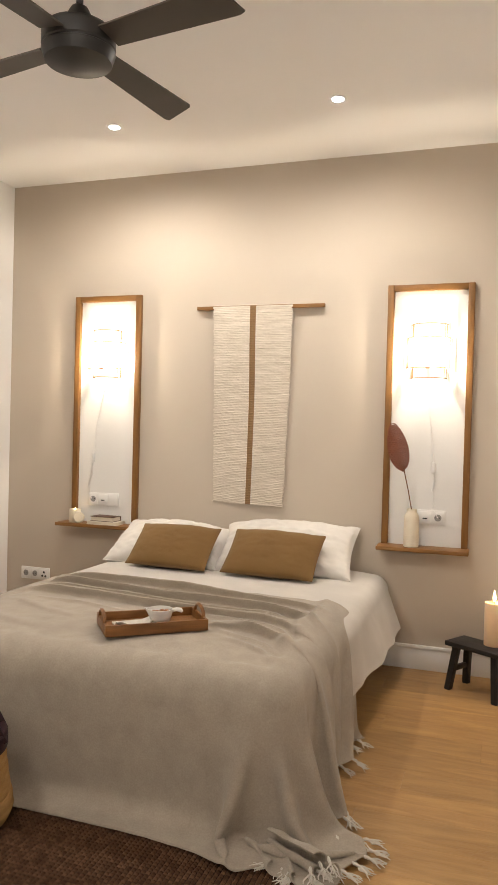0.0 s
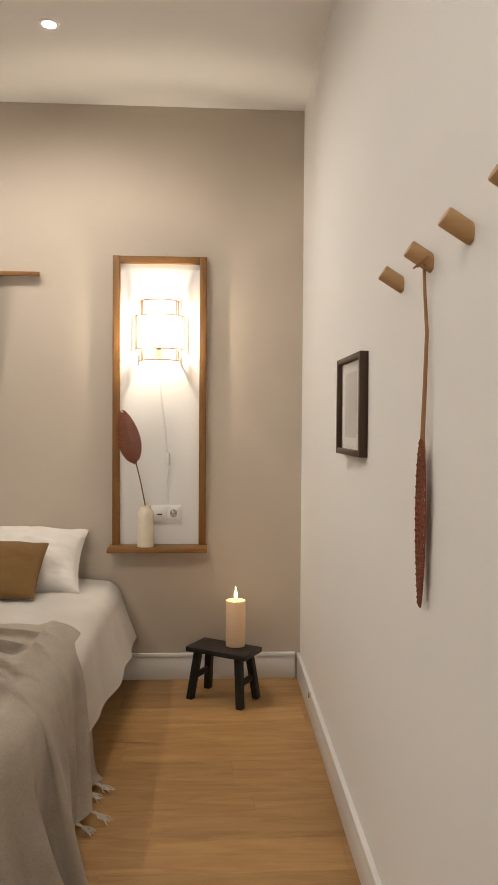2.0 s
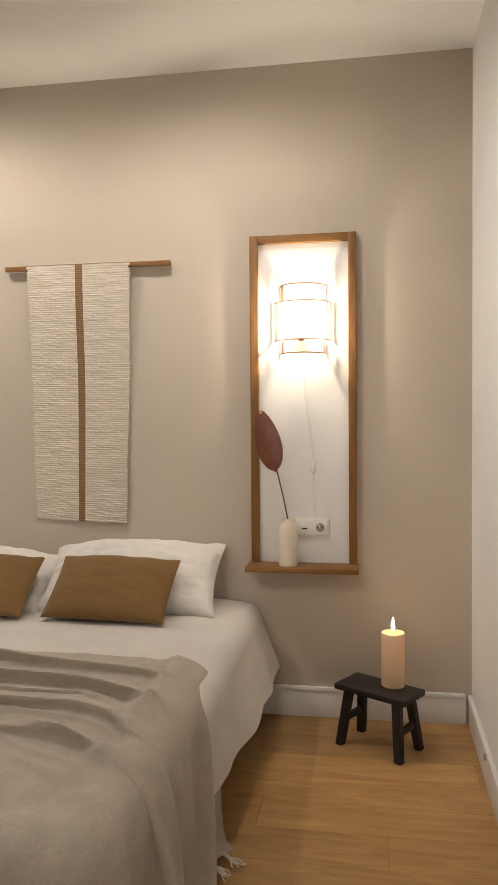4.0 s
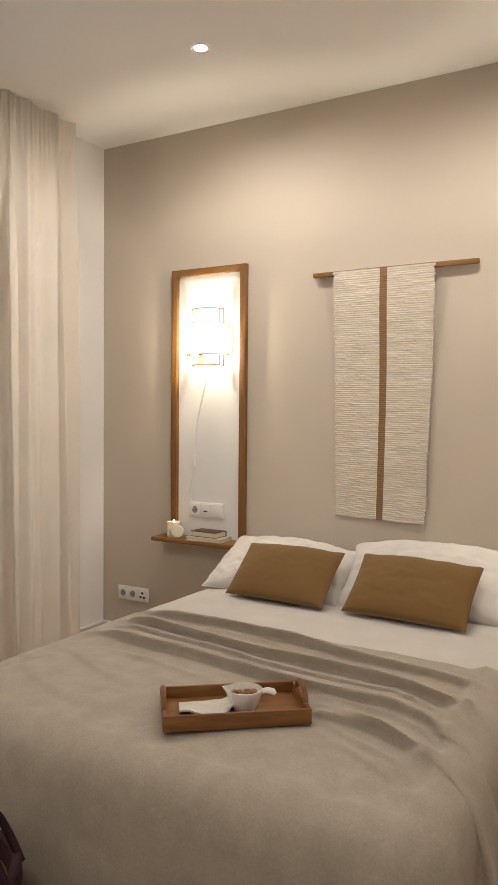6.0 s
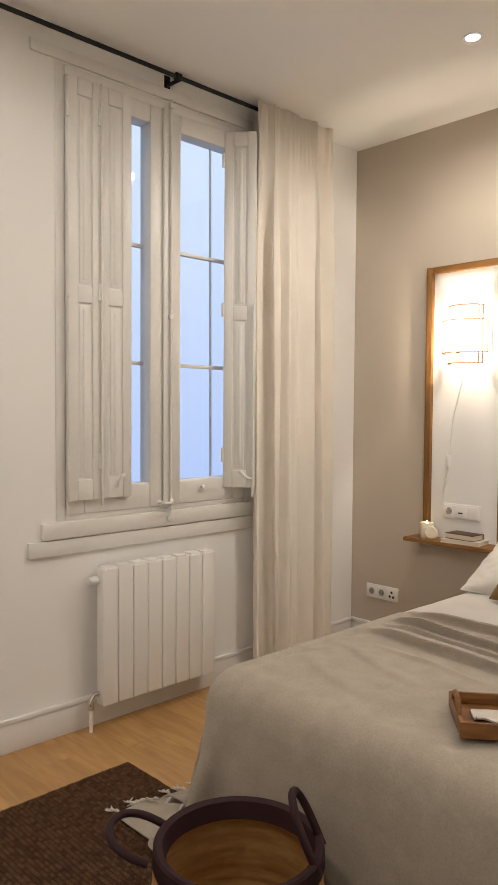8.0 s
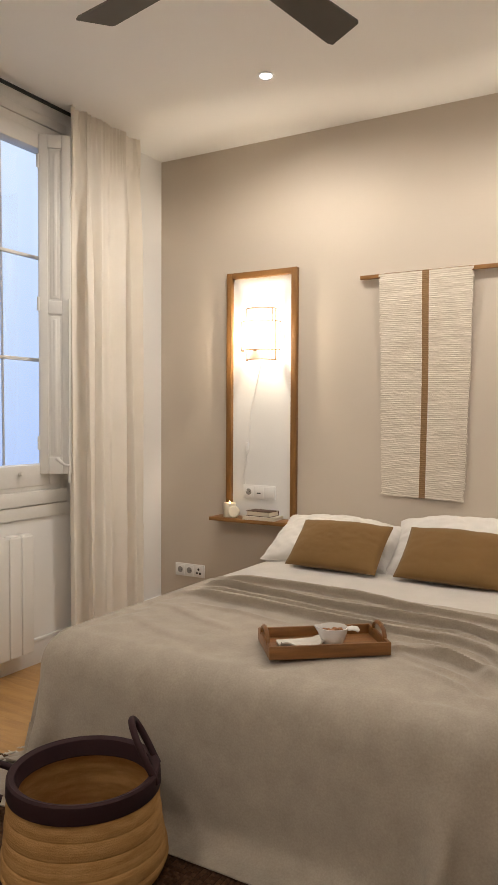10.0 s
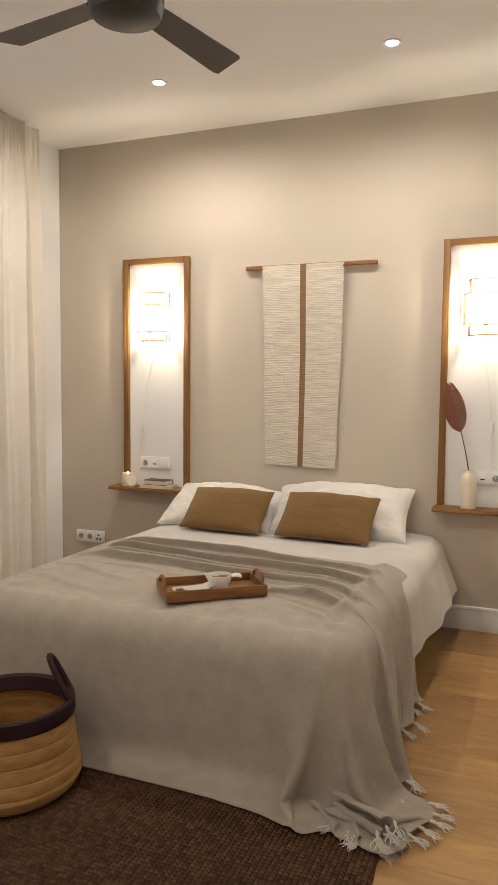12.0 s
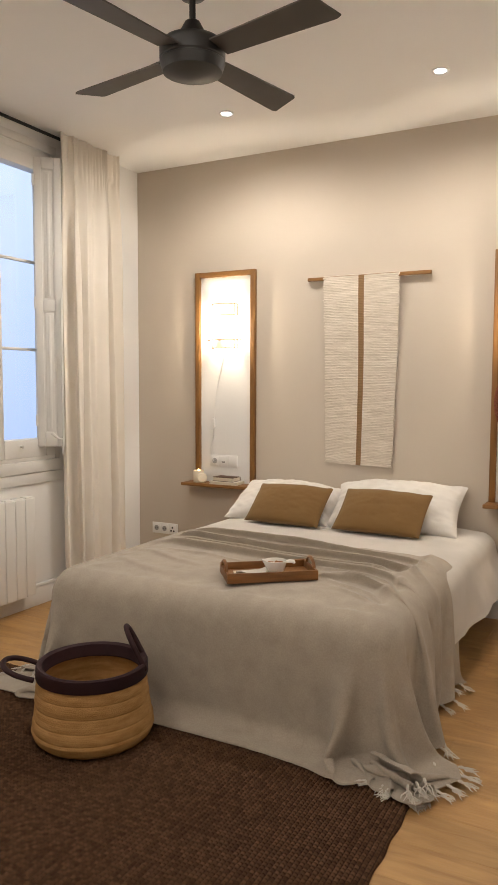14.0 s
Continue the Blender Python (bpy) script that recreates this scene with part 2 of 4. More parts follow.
# ---------------------------------------------------------------- mesh helpers
def thing(name, at, label, category, group="", rz=0.0, rx=0.0, ry=0.0):
    ob = new(name)
    ob.empty_display_size = 0.05
    ob.matrix_basis = pose(*at, rx, ry, rz)
    return tagged(ob, label, category, group)


def finish(name, bm, mat, smooth=True):
    me = bpy.data.meshes.new(name)
    bmesh.ops.recalc_face_normals(bm, faces=bm.faces)
    bm.to_mesh(me)
    bm.free()
    for m in (mat if isinstance(mat, (list, tuple)) else [mat]):
        me.materials.append(m)
    if smooth:
        me.shade_smooth()
        me.set_sharp_from_angle(angle=radians(38))
    return me


def part(name, bm, mat, parent, label="", m=None):
    ob = new(name, finish(name, bm, mat))
    ob.parent = parent
    if m is not None:
        ob.matrix_basis = m
    return tagged(ob, label) if label else ob


def again(ob, m, name=None):
    """One more object on ob's mesh, under the same parent."""
    o = new(name or ob.name, ob.data)
    o.parent, o.matrix_basis = ob.parent, m
    return o


def solid(name, bm, mat, label, category, group="", kind="", m=None):
    ob = new(name, finish(name, bm, mat))
    if m is not None:
        ob.matrix_basis = m
    return tagged(ob, label, category, group, kind)


def box(x0, x1, y0, y1, z0, z1, bevel=0.0, bm=None, seg=2):
    b = bmesh.new()
    bmesh.ops.create_cube(b, size=1)
    for v in b.verts:
        v.co = Vector(((x0 + x1) / 2 + v.co.x * (x1 - x0), (y0 + y1) / 2 + v.co.y * (y1 - y0), (z0 + z1) / 2 + v.co.z * (z1 - z0)))
    if bevel:
        bmesh.ops.bevel(b, geom=b.edges[:], offset=bevel, segments=seg, affect="EDGES", profile=0.5)
    return join(bm, b)


def join(bm, b):
    if bm is None:
        return b
    me = bpy.data.meshes.new("joined")
    b.to_mesh(me)
    b.free()
    bm.from_mesh(me)
    bpy.data.meshes.remove(me)
    return bm


def moved(bm, m):
    bmesh.ops.transform(bm, matrix=m, verts=bm.verts)
    return bm


def lathe(profile, n=40, bm=None, wobble=0.0):
    """Turn (radius, height) pairs round z."""
    b = bm or bmesh.new()
    rings = []
    for r, z in profile:
        if r <= 1e-6:
            rings.append([b.verts.new((0, 0, z))])
        else:
            rings.append([b.verts.new((r * (1 + wobble * math.sin(3 * a + z * 20)) * math.cos(a), r * (1 + wobble * math.sin(3 * a + z * 20)) * math.sin(a), z))
                          for a in (2 * math.pi * i / n for i in range(n))])
    for p, q in zip(rings, rings[1:]):
        for i in range(n):
            j = (i + 1) % n
            if len(p) == 1 and len(q) > 1:
                b.faces.new((p[0], q[i], q[j]))
            elif len(q) == 1 and len(p) > 1:
                b.faces.new((p[i], p[j], q[0]))
            elif len(p) > 1:
                b.faces.new((p[i], p[j], q[j], q[i]))
    return b


def tube(points, radius, n=8, bm=None, closed=False, flat=1.0):
    """A round bar along points; radius may be a number or one a point."""
    b = bm or bmesh.new()
    pts = [Vector(p) for p in points]
    rings, up = [], None
    for i, p in enumerate(pts):
        a, c = (pts[i - 1], pts[(i + 1) % len(pts)]) if closed else (pts[max(i - 1, 0)], pts[min(i + 1, len(pts) - 1)])
        d = (c - a).normalized()
        if up is None:
            up = d.orthogonal().normalized()
        up = (up - d * up.dot(d)).normalized()
        side = d.cross(up)
        r = radius[i] if isinstance(radius, (list, tuple)) else radius
        rings.append([b.verts.new(p + up * (r * math.cos(w)) + side * (r * flat * math.sin(w))) for w in (2 * math.pi * k / n for k in range(n))])
    pairs = list(zip(rings, rings[1:])) + ([(rings[-1], rings[0])] if closed else [])
    for p, q in pairs:
        for k in range(n):
            b.faces.new((p[k], p[(k + 1) % n], q[(k + 1) % n], q[k]))
    if not closed:
        b.faces.new(rings[0][::-1]), b.faces.new(rings[-1])
    return b


def surface(nu, nv, f, bm=None):
    """A grid of f(u, v), u and v from 0 to 1."""
    b = bm or bmesh.new()
    vs = [[b.verts.new(f(i / (nu - 1), j / (nv - 1))) for j in range(nv)] for i in range(nu)]
    for i in range(nu - 1):
        for j in range(nv - 1):
            b.faces.new((vs[i][j], vs[i + 1][j], vs[i + 1][j + 1], vs[i][j + 1]))
    return b


def thicken(bm, t):
    """A second skin t behind an open surface, joined along the edges."""
    bm.normal_update()
    old, faces, rim = bm.verts[:], bm.faces[:], [e for e in bm.edges if e.is_boundary]
    twin = {v: bm.verts.new(v.co - v.normal * t) for v in old}
    for f in faces:
        bm.faces.new([twin[v] for v in reversed(f.verts)])
    for e in rim:
        a, b = e.verts
        bm.faces.new((a, b, twin[b], twin[a]))
    return bm


def smoothstep(a, b, x):
    x = min(max((x - a) / (b - a), 0), 1)
    return x * x * (3 - 2 * x)


def gauss(x, c, w):
    return math.exp(-((x - c) / w) ** 2)


def nz(x, y, z=0.0, s=1.0):
    return noise.noise(Vector((x * s, y * s, z * s)))


def right_wall(y):
    return XR + 0.014 * y


# ---------------------------------------------------------------- the room
WY0, WY1, WZ0, WZ1 = -1.98, -0.90, 0.93, 2.80  # window opening
wall_n = solid("wall_north", box(XL - 0.2, XR + 0.2, 0, 0.2, 0, H), M_BEIGE, "greige painted bedroom wall behind the bed", "wall", kind="structure")
# south wall is out of view; set near to return more bounce light
wall_s = solid("wall_south", box(XL - 0.2, XR + 0.2, YB - 0.2, YB, 0, H), M_WHITE, "unseen plain white wall, added to close the room and bounce light", "wall", kind="structure")
bm = bmesh.new()
for y0, y1, z0, z1 in ((WY1, 0, 0, H), (YB, WY0, 0, H), (WY0, WY1, 0, WZ0), (WY0, WY1, WZ1, H)):
    box(XL - 0.14, XL, y0, y1, z0, z1, bm=bm)
wall_w = solid("wall_west", bm, M_WHITE, "white painted wall with a tall window", "wall", kind="structure")
bm = box(0, 0.2, YB, 0, 0, H)
for v in bm.verts:
    v.co.x += right_wall(v.co.y)
wall_e = solid("wall_east", bm, M_WHITE, "white painted wall with pegs and a picture", "wall", kind="structure")
ceiling = solid("ceiling", box(XL - 0.3, XR + 0.2, YB - 0.2, 0.2, H, H + 0.15), M_CEIL, "smooth white ceiling with recessed spotlights", "ceiling", kind="structure")
floor = solid("floor", box(XL - 0.3, XR + 0.2, YB - 0.2, 0.2, -0.15, -0.004), M_GAP, "honey oak plank floor running across the room", "floor", kind="structure")


def skirting(name, length, m):
    """White board with a stepped top, along x, its face towards -y."""
    bm = box(0, length, -0.014, 0, 0, 0.116, 0.001)
    box(0, length, -0.019, 0, 0.1165, 0.138, 0.004, bm)
    return solid(name, bm, M_TRIM, "white painted skirting board with a moulded top", "skirting board", kind="structure", m=m)


skirting("baseboard_north", XR - XL - 0.03, pose(XL + 0.002, -0.001, 0))
skirting("baseboard_east", -YB - 0.03, pose(right_wall(0) - 0.001, -0.02, 0, 0, 0, -90 - 0.8))
skirting("baseboard_west", -YB - 0.03, pose(XL + 0.001, YB + 0.01, 0, 0, 0, 90))

# ---------------------------------------------------------------- window
window = thing("window_1", (XL, -1.44, WZ0), "tall white casement window with folding inner shutters", "window")
window["kind"] = "structure"
wy0, wy1, wz = WY0 + 1.44, WY1 + 1.44, WZ1 - WZ0


def frame_bars(y0, y1, z0, z1, x0, x1, w, bottom=None, bevel=0.006):
    bm = box(x0, x1, y0, y0 + w, z0, z1, bevel)
    box(x0, x1, y1 - w, y1, z0, z1, bevel, bm)
    box(x0, x1 - 0.001, y0 + w, y1 - w, z0, z0 + (bottom or w), bevel, bm)
    return box(x0, x1 - 0.001, y0 + w, y1 - w, z1 - w, z1, bevel, bm)


part("window_frame", frame_bars(wy0 - 0.03, wy1 + 0.03, -0.01, wz + 0.03, -0.11, 0.006, 0.045), M_JOIN, window)
for y0, y1 in ((wy0 + 0.018, -0.004), (0.004, wy1 - 0.018)):
    sash = part("sash", frame_bars(y0, y1, 0.012, wz - 0.012, -0.075, 0.012, 0.085, 0.115, 0.008), M_JOIN, window)
    for k in (0, 1, 2):
        zz = [0.127, 0.682, 1.225, wz - 0.097]
        pane = part("pane", box(-0.062, -0.058, y0 + 0.083, y1 - 0.083, zz[k], zz[k + 1]), M_GLASS, sash)
        pane.visible_shadow = False
        if k:
            part("glazing_bar", box(-0.070, -0.046, y0 + 0.08, y1 - 0.08, zz[k] - 0.009, zz[k] + 0.009, 0.004), M_JOIN, sash)
part("astragal", box(0.012, 0.028, -0.022, 0.022, 0.01, wz - 0.01, 0.008), M_JOIN, window)
bolt = part("bolt_rod", tube([(0.038, 0.012, -0.06), (0.038, 0.012, wz + 0.03)], 0.006, 8), M_JOIN, window)
bm = bmesh.new()
for z in (-0.05, 0.03, 0.9, wz):
    box(0.026, 0.046, 0.0, 0.024, z - 0.012, z + 0.012, 0.003, bm)
part("bolt_guide", bm, M_JOIN, window)
part("bolt_handle", tube([(0.046, 0.012, 0.03), (0.062, 0.0, 0.032), (0.066, -0.04, 0.03), (0.060, -0.085, 0.042)], [0.008, 0.008, 0.007, 0.010], 8), M_JOIN, window)
part("window_sill", box(-0.01, 0.022, wy0 - 0.10, wy1 + 0.02, -0.085, -0.012, 0.008), M_JOIN, window)
part("apron", box(-0.01, 0.014, wy0 - 0.16, wy1 + 0.085, -0.155, -0.087, 0.005), M_JOIN, window)
part("architrave", box(0.0, 0.014, wy0 - 0.14, wy1 + 0.03, wz + 0.035, wz + 0.085, 0.004), M_JOIN, window)
part("knob", moved(lathe([(0, 0), (0.009, 0), (0.007, 0.008), (0.011, 0.016), (0.006, 0.023), (0, 0.024)], 14), pose(0.012, 0.22, 0.085, 0, 90, 0)), M_JOIN, window)


def shutter_leaf(width, height, t=0.028):
    """Panelled leaf from the hinge along +x, face towards -y."""
    bm = bmesh.new()
    s, rail = 0.045, 0.07
    box(0, s, 0, t, 0, height, 0.004, bm), box(width - s, width, 0, t, 0, height, 0.004, bm)
    mids = [0.0, height * 0.475, height - rail]
    for z in mids:
        box(s, width - s, 0.001, t - 0.001, z, z + rail * (1.25 if z == 0 else 1), 0.004, bm)
    for z0, z1 in ((rail * 1.25, mids[1]), (mids[1] + rail, mids[2])):
        box(s, width - s, 0.009, t - 0.009, z0, z1, 0, bm)
        for e, y in ((0.010, 0.005), (0.026, 0.001)):
            box(s + e, width - s - e, y, t - y, z0 + e, z1 - e, 0.006, bm)
    return bm


LW, LH = 0.162, wz - 0.095
for y, turn, x in ((0.362, 41, 0.014), (-0.372, 88, 0.032), (-0.525, 90, 0.034)):
    leaf = part("shutter", shutter_leaf(LW, LH, 0.026), M_JOIN, window, m=pose(x, y, 0.075, 0, 0, turn))
    for z in (0.13, 0.86, 1.6):
        part("hinge", tube([(-0.004, -0.004, z), (-0.004, -0.004, z + 0.07)], 0.007, 8), M_JOIN, leaf)
    if turn < 60:
        part("latch", tube([(0.088, -0.014, 0.085), (0.105, -0.022, 0.068), (0.128, -0.022, 0.050), (0.150, -0.014, 0.046)], [0.011, 0.009, 0.007, 0.006], 8), M_JOIN, leaf)
        part("bolt_rod", tube([(0.152, -0.010, -0.045), (0.152, -0.010, LH * 0.52)], 0.006, 8), M_JOIN, leaf)
    elif y > -0.4:
        part("latch", tube([(0.115, -0.010, 0.10), (0.098, -0.020, 0.095), (0.082, -0.020, 0.07), (0.078, -0.012, 0.045)], [0.010, 0.009, 0.007, 0.006], 8), M_JOIN, leaf)
        part("bolt_rod", tube([(0.006, -0.010, -0.03), (0.006, -0.010, LH)], 0.006, 8), M_JOIN, leaf)

# added glowing plane, stands in for daylight outside
backdrop = solid("backdrop", box(-14.05, -14.0, -14, 30, -10, 24), M_OUT, "glowing pale blue backdrop standing in for dusk light beyond the window", "backdrop", kind="structure")
pipe = solid("downpipe", tube([(-12.0, 6.55, -8), (-12.0, 6.35, 18)], 0.026, 10), M_PIPE, "thin grey downpipe outside the window", "pipe")

# ---------------------------------------------------------------- radiator
radiator = thing("radiator", (XL, -1.525, 0.108), "white enamelled aluminium column radiator below the window", "radiator")
bm = bmesh.new()
box(0.050, 0.104, -0.0382, 0.0382, 0.0, 0.60, 0.006, bm, 3)
box(0.040, 0.056, -0.012, 0.012, 0.02, 0.58, 0.003, bm)
box(0.045, 0.100, -0.030, 0.030, 0.585, 0.608, 0.006, bm)
col = part("column", bm, M_RADIATOR, radiator, m=pose(0, -0.28, 0))
for i in range(1, 8):
    again(col, pose(0, -0.28 + 0.08 * i, 0))
for z in (0.05, 0.55):
    part("header_tube", tube([(0.07, -0.31, z), (0.07, 0.31, z)], 0.02, 12), M_RADIATOR, radiator)
for y in (-0.2, 0.2):
    part("bracket", box(0, 0.06, y - 0.012, y + 0.012, 0.48, 0.51, 0.002), M_RADIATOR, radiator)
part("valve", tube([(0.07, -0.31, 0.05), (0.07, -0.345, 0.05), (0.07, -0.36, 0.03), (0.07, -0.36, -0.01)], 0.012, 10), M_CHROME, radiator, "chrome valve")
part("supply_pipe", tube([(0.07, -0.36, -0.005), (0.07, -0.36, -0.108)], 0.008, 10), M_RADIATOR, radiator)
part("valve_knob", moved(lathe([(0, 0), (0.017, 0), (0.019, 0.01), (0.017, 0.045), (0, 0.048)], 18), pose(0.07, -0.325, 0.55, 90, 0, 0)), M_PLASTIC, radiator)

# ---------------------------------------------------------------- curtain and its rod
CZ, CX = 2.915, XL + 0.085
rail = thing("curtain_rod", (CX, -1.43, CZ), "thin black iron curtain rod on a bracket above the window", "curtain rod")
part("rod", tube([(0, 1.06, 0), (0, -1.10, 0)], 0.010, 12), M_IRON, rail)
for y in (1.06, -1.10):
    part("finial", moved(lathe([(0, -0.018), (0.016, -0.012), (0.018, 0), (0.014, 0.012), (0, 0.016)], 14), pose(0, y, 0, 90, 0, 0)), M_IRON, rail)
bm = box(-0.085, -0.078, -0.016, 0.016, -0.03, 0.03, 0.002)
box(-0.08, 0.004, -0.007, 0.007, -0.022, -0.010, 0.002, bm)
tube([(0.0, -0.013, 0), (0.0, 0.013, 0)], 0.018, 14, bm)
part("bracket", bm, M_IRON, rail)


def curtain_point(u, v):
    """u from the window side to the corner, v from the top down."""
    top, low = (-0.955, -0.392), (-0.925, -0.355)
    y = (top[0] + (low[0] - top[0]) * v) * (1 - u) + (top[1] + (low[1] - top[1]) * v) * u
    z = CZ + 0.040 - v * (CZ + 0.02)
    grow = 0.30 + 0.70 * smoothstep(0, 0.30, v)
    ph = 2 * math.pi * (4.4 * u + 0.30 * math.sin(4.0 * u + 0.6) + 0.10 * math.sin(2.2 * v + 3 * u))
    deep = 0.55 + 0.45 * math.sin(2.7 * u * math.pi + 0.4)
    fold = 0.072 * deep * math.sin(ph) * grow + 0.016 * math.sin(2.1 * ph + 1.5 * v) * grow
    fold += 0.016 * nz(u * 4, v * 2.2, 4) + 0.004 * nz(u * 14, v * 15, 9) + 0.006 * gauss(v, 0.79, 0.006)
    pleat = 0.009 * (math.sin(2 * math.pi * 24 * u + 3 * math.sin(9 * u)) + 0.9 * nz(u * 40, v * 14, 2)) * (1 - smoothstep(0.005, 0.11, v))
    z += 0.010 * math.sin(2 * math.pi * 15 * u + 1.3 * math.sin(9 * u)) * (1 - smoothstep(0, 0.012, v))
    y += 0.050 * deep * math.cos(ph) * grow
    x = CX + 0.030 + fold * (0.6 + 0.4 * u) + pleat
    clear_rod = CX + 0.016 + 0.004 * math.sin(70 * u)
    if v < 0.06:  # the pocket stays in front of the rod
        x = max(x, clear_rod)
    return Vector((x, y, z))


bm = surface(190, 120, curtain_point)
curtain = solid("curtain", bm, M_CURTAIN, "cream cotton curtain gathered on the black rod", "curtain")

# ---------------------------------------------------------------- ceiling spots
for i, (x, y) in enumerate(SPOTS):
    if i == 0:
        spot = thing("ceiling_spotlight", (x, y, H), "small white recessed ceiling spotlight, switched on; rear pair unseen, added", "spotlight", "ceiling spotlights")
        part("trim_ring", lathe([(0.028, -0.001), (0.044, -0.001), (0.045, -0.004), (0.041, -0.007), (0.029, -0.005), (0.027, -0.002)], 40), M_TRIM, spot)
        part("led_lens", lathe([(0, -0.0065), (0.016, -0.006), (0.027, -0.0035), (0.027, -0.001)], 32), M_LED, spot)
    else:
        # one more by the wall, then the added rear pair, out of view
        copy_thing(spot, pose(x, y, H))
    lamp("spot_lamp", "SPOT", (x, y, H - 0.02), SPOT_POWER[i], (1.0, 0.92, 0.83), 0.03, SPOT_BLEND[i])

# ---------------------------------------------------------------- ceiling fan
fan = thing("ceiling_fan", (-1.374, -2.09, 2.578), "black ceiling fan with four dark brown blades, at rest", "ceiling fan", rz=-10.5)
part("motor", lathe([(0, 0.110), (0.074, 0.108), (0.109, 0.098), (0.122, 0.086), (0.124, 0.078), (0.124, 0.034), (0.120, 0.030), (0.120, 0.026)], 56), M_FAN, fan)
part("light_cap", lathe([(0.120, 0.0255), (0.124, 0.022), (0.118, 0.004), (0.112, -0.014), (0.063, -0.026), (0.03, -0.031), (0, -0.032)], 56), M_FAN, fan)
part("upper_cover", lathe([(0.075, 0.107), (0.068, 0.118), (0.052, 0.126), (0.028, 0.170), (0.022, 0.174), (0.012, 0.175)], 40), M_FAN, fan)
part("downrod", tube([(0, 0, 0.17), (0, 0, 0.365)], 0.012, 16), M_FAN, fan)
part("canopy", lathe([(0.013, 0.252), (0.045, 0.257), (0.060, 0.272), (0.066, 0.30), (0.068, 0.3735)], 40), M_FAN, fan)


def blade_outline(u, v):
    x = 0.13 + 0.468 * u
    w = 0.052 + 0.018 * u
    c = 1 - smoothstep(0.97, 1.0, u) * 0.12
    return Vector((x + 0.030 * u * (v - 0.5) * smoothstep(0.9, 1, u), (v - 0.5) * 2 * w * c, 0.0))


for k in range(4):
    m = pose(0, 0, 0.050, 0, 0, 90 * k) @ pose(0, 0, 0, -9, 0, 0)
    bm = thicken(surface(30, 9, blade_outline), 0.006)
    part("blade", bm, M_BLADE, fan, m=m)
    bm = box(0.09, 0.19, -0.034, 0.034, 0.004, 0.010, 0.002)
    tube([(0.165, 0.02, 0.004), (0.165, 0.02, 0.014)], 0.006, 8, bm)
    tube([(0.165, -0.02, 0.004), (0.165, -0.02, 0.014)], 0.006, 8, bm)
    part("blade_arm", bm, M_FAN, fan, m=m)

# ---------------------------------------------------------------- niches with sconce, sockets, shelf
NW, NZ0, NZ1 = 0.478, 0.706, 2.184


def niche(xc, mirror):
    ob = thing("wall_frame", (xc, 0, NZ0), "tall honey oak frame round a white lit panel on the wall", "wall frame", "bedside frames")
    h, w, t, d = NZ1 - NZ0, NW / 2, 0.036, 0.033
    part("panel", box(-w + 0.01, w - 0.01, -0.006, -0.001, 0.0, h - 0.01), M_TRIM, ob)
    for sx in (-1, 1):
        part("stile", box(*sorted((sx * w, sx * (w - t))), -d, -0.001, 0.0, h, 0.003), M_OAK, ob)
    part("head_rail", box(-w + t, w - t, -d + 0.001, -0.001, h - t, h - 0.0005, 0.003), M_OAKX, ob)
    return ob


def sconce(xc):
    """Half-round two-tier shade on copper wire rings, held on the panel."""
    ob = thing("wall_sconce", (xc, -0.007, 1.652), "half-round white fabric wall sconce on copper wire, glowing", "wall lamp", "bedside sconces")
    r0, r1 = 0.094, 0.124

    def half(r, z0, z1):
        return surface(40, 5, lambda u, v: Vector((r * math.cos(math.pi * (0.18 + 0.64 * u)), -0.004 - 0.92 * r * math.sin(math.pi * (0.18 + 0.64 * u)), z0 + (z1 - z0) * v)))

    part("shade", half(r1, 0.058, 0.222), M_SHADE, ob)
    part("upper_shade", half(r0, 0.215, 0.300), M_SHADE, ob)
    part("lower_shade", half(r0, 0.003, 0.066), M_SHADE, ob)
    for r, z in ((r0, 0.0), (r1, 0.056), (r1, 0.224), (r0, 0.303)):
        part("wire_ring", tube([((r + 0.004) * math.cos(math.pi * i / 28), -0.004 - 0.92 * (r + 0.004) * math.sin(math.pi * i / 28), z) for i in range(29)], 0.0033, 6), M_COPPER, ob)
    for a in (0.02, 0.13, 0.87, 0.98):
        for r, z0, z1 in ((r1, 0.056, 0.224), (r0, 0.0, 0.056), (r0, 0.224, 0.303)):
            x, y = r * math.cos(math.pi * a), -0.004 - 0.92 * r * math.sin(math.pi * a)
            part("wire_post", tube([(x, y, z0), (x, y, z1)], 0.0040, 6), M_COPPER, ob)
    part("bulb_holder", box(-0.012, 0.012, -0.097, -0.073, 0.05, 0.085, 0.004), M_COPPER, ob)
    part("bulb", moved(lathe([(0.010, 0.0), (0.014, 0.012), (0.026, 0.035), (0.030, 0.055), (0.022, 0.075), (0, 0.083)], 20), pose(0, -0.085, 0.085)), M_BULB, ob).visible_shadow = False
    lamp("sconce_lamp", "POINT", (xc, -0.092, 1.652 + 0.150), SCONCE_POWER, (1.0, 0.86, 0.68), 0.010)
    return ob


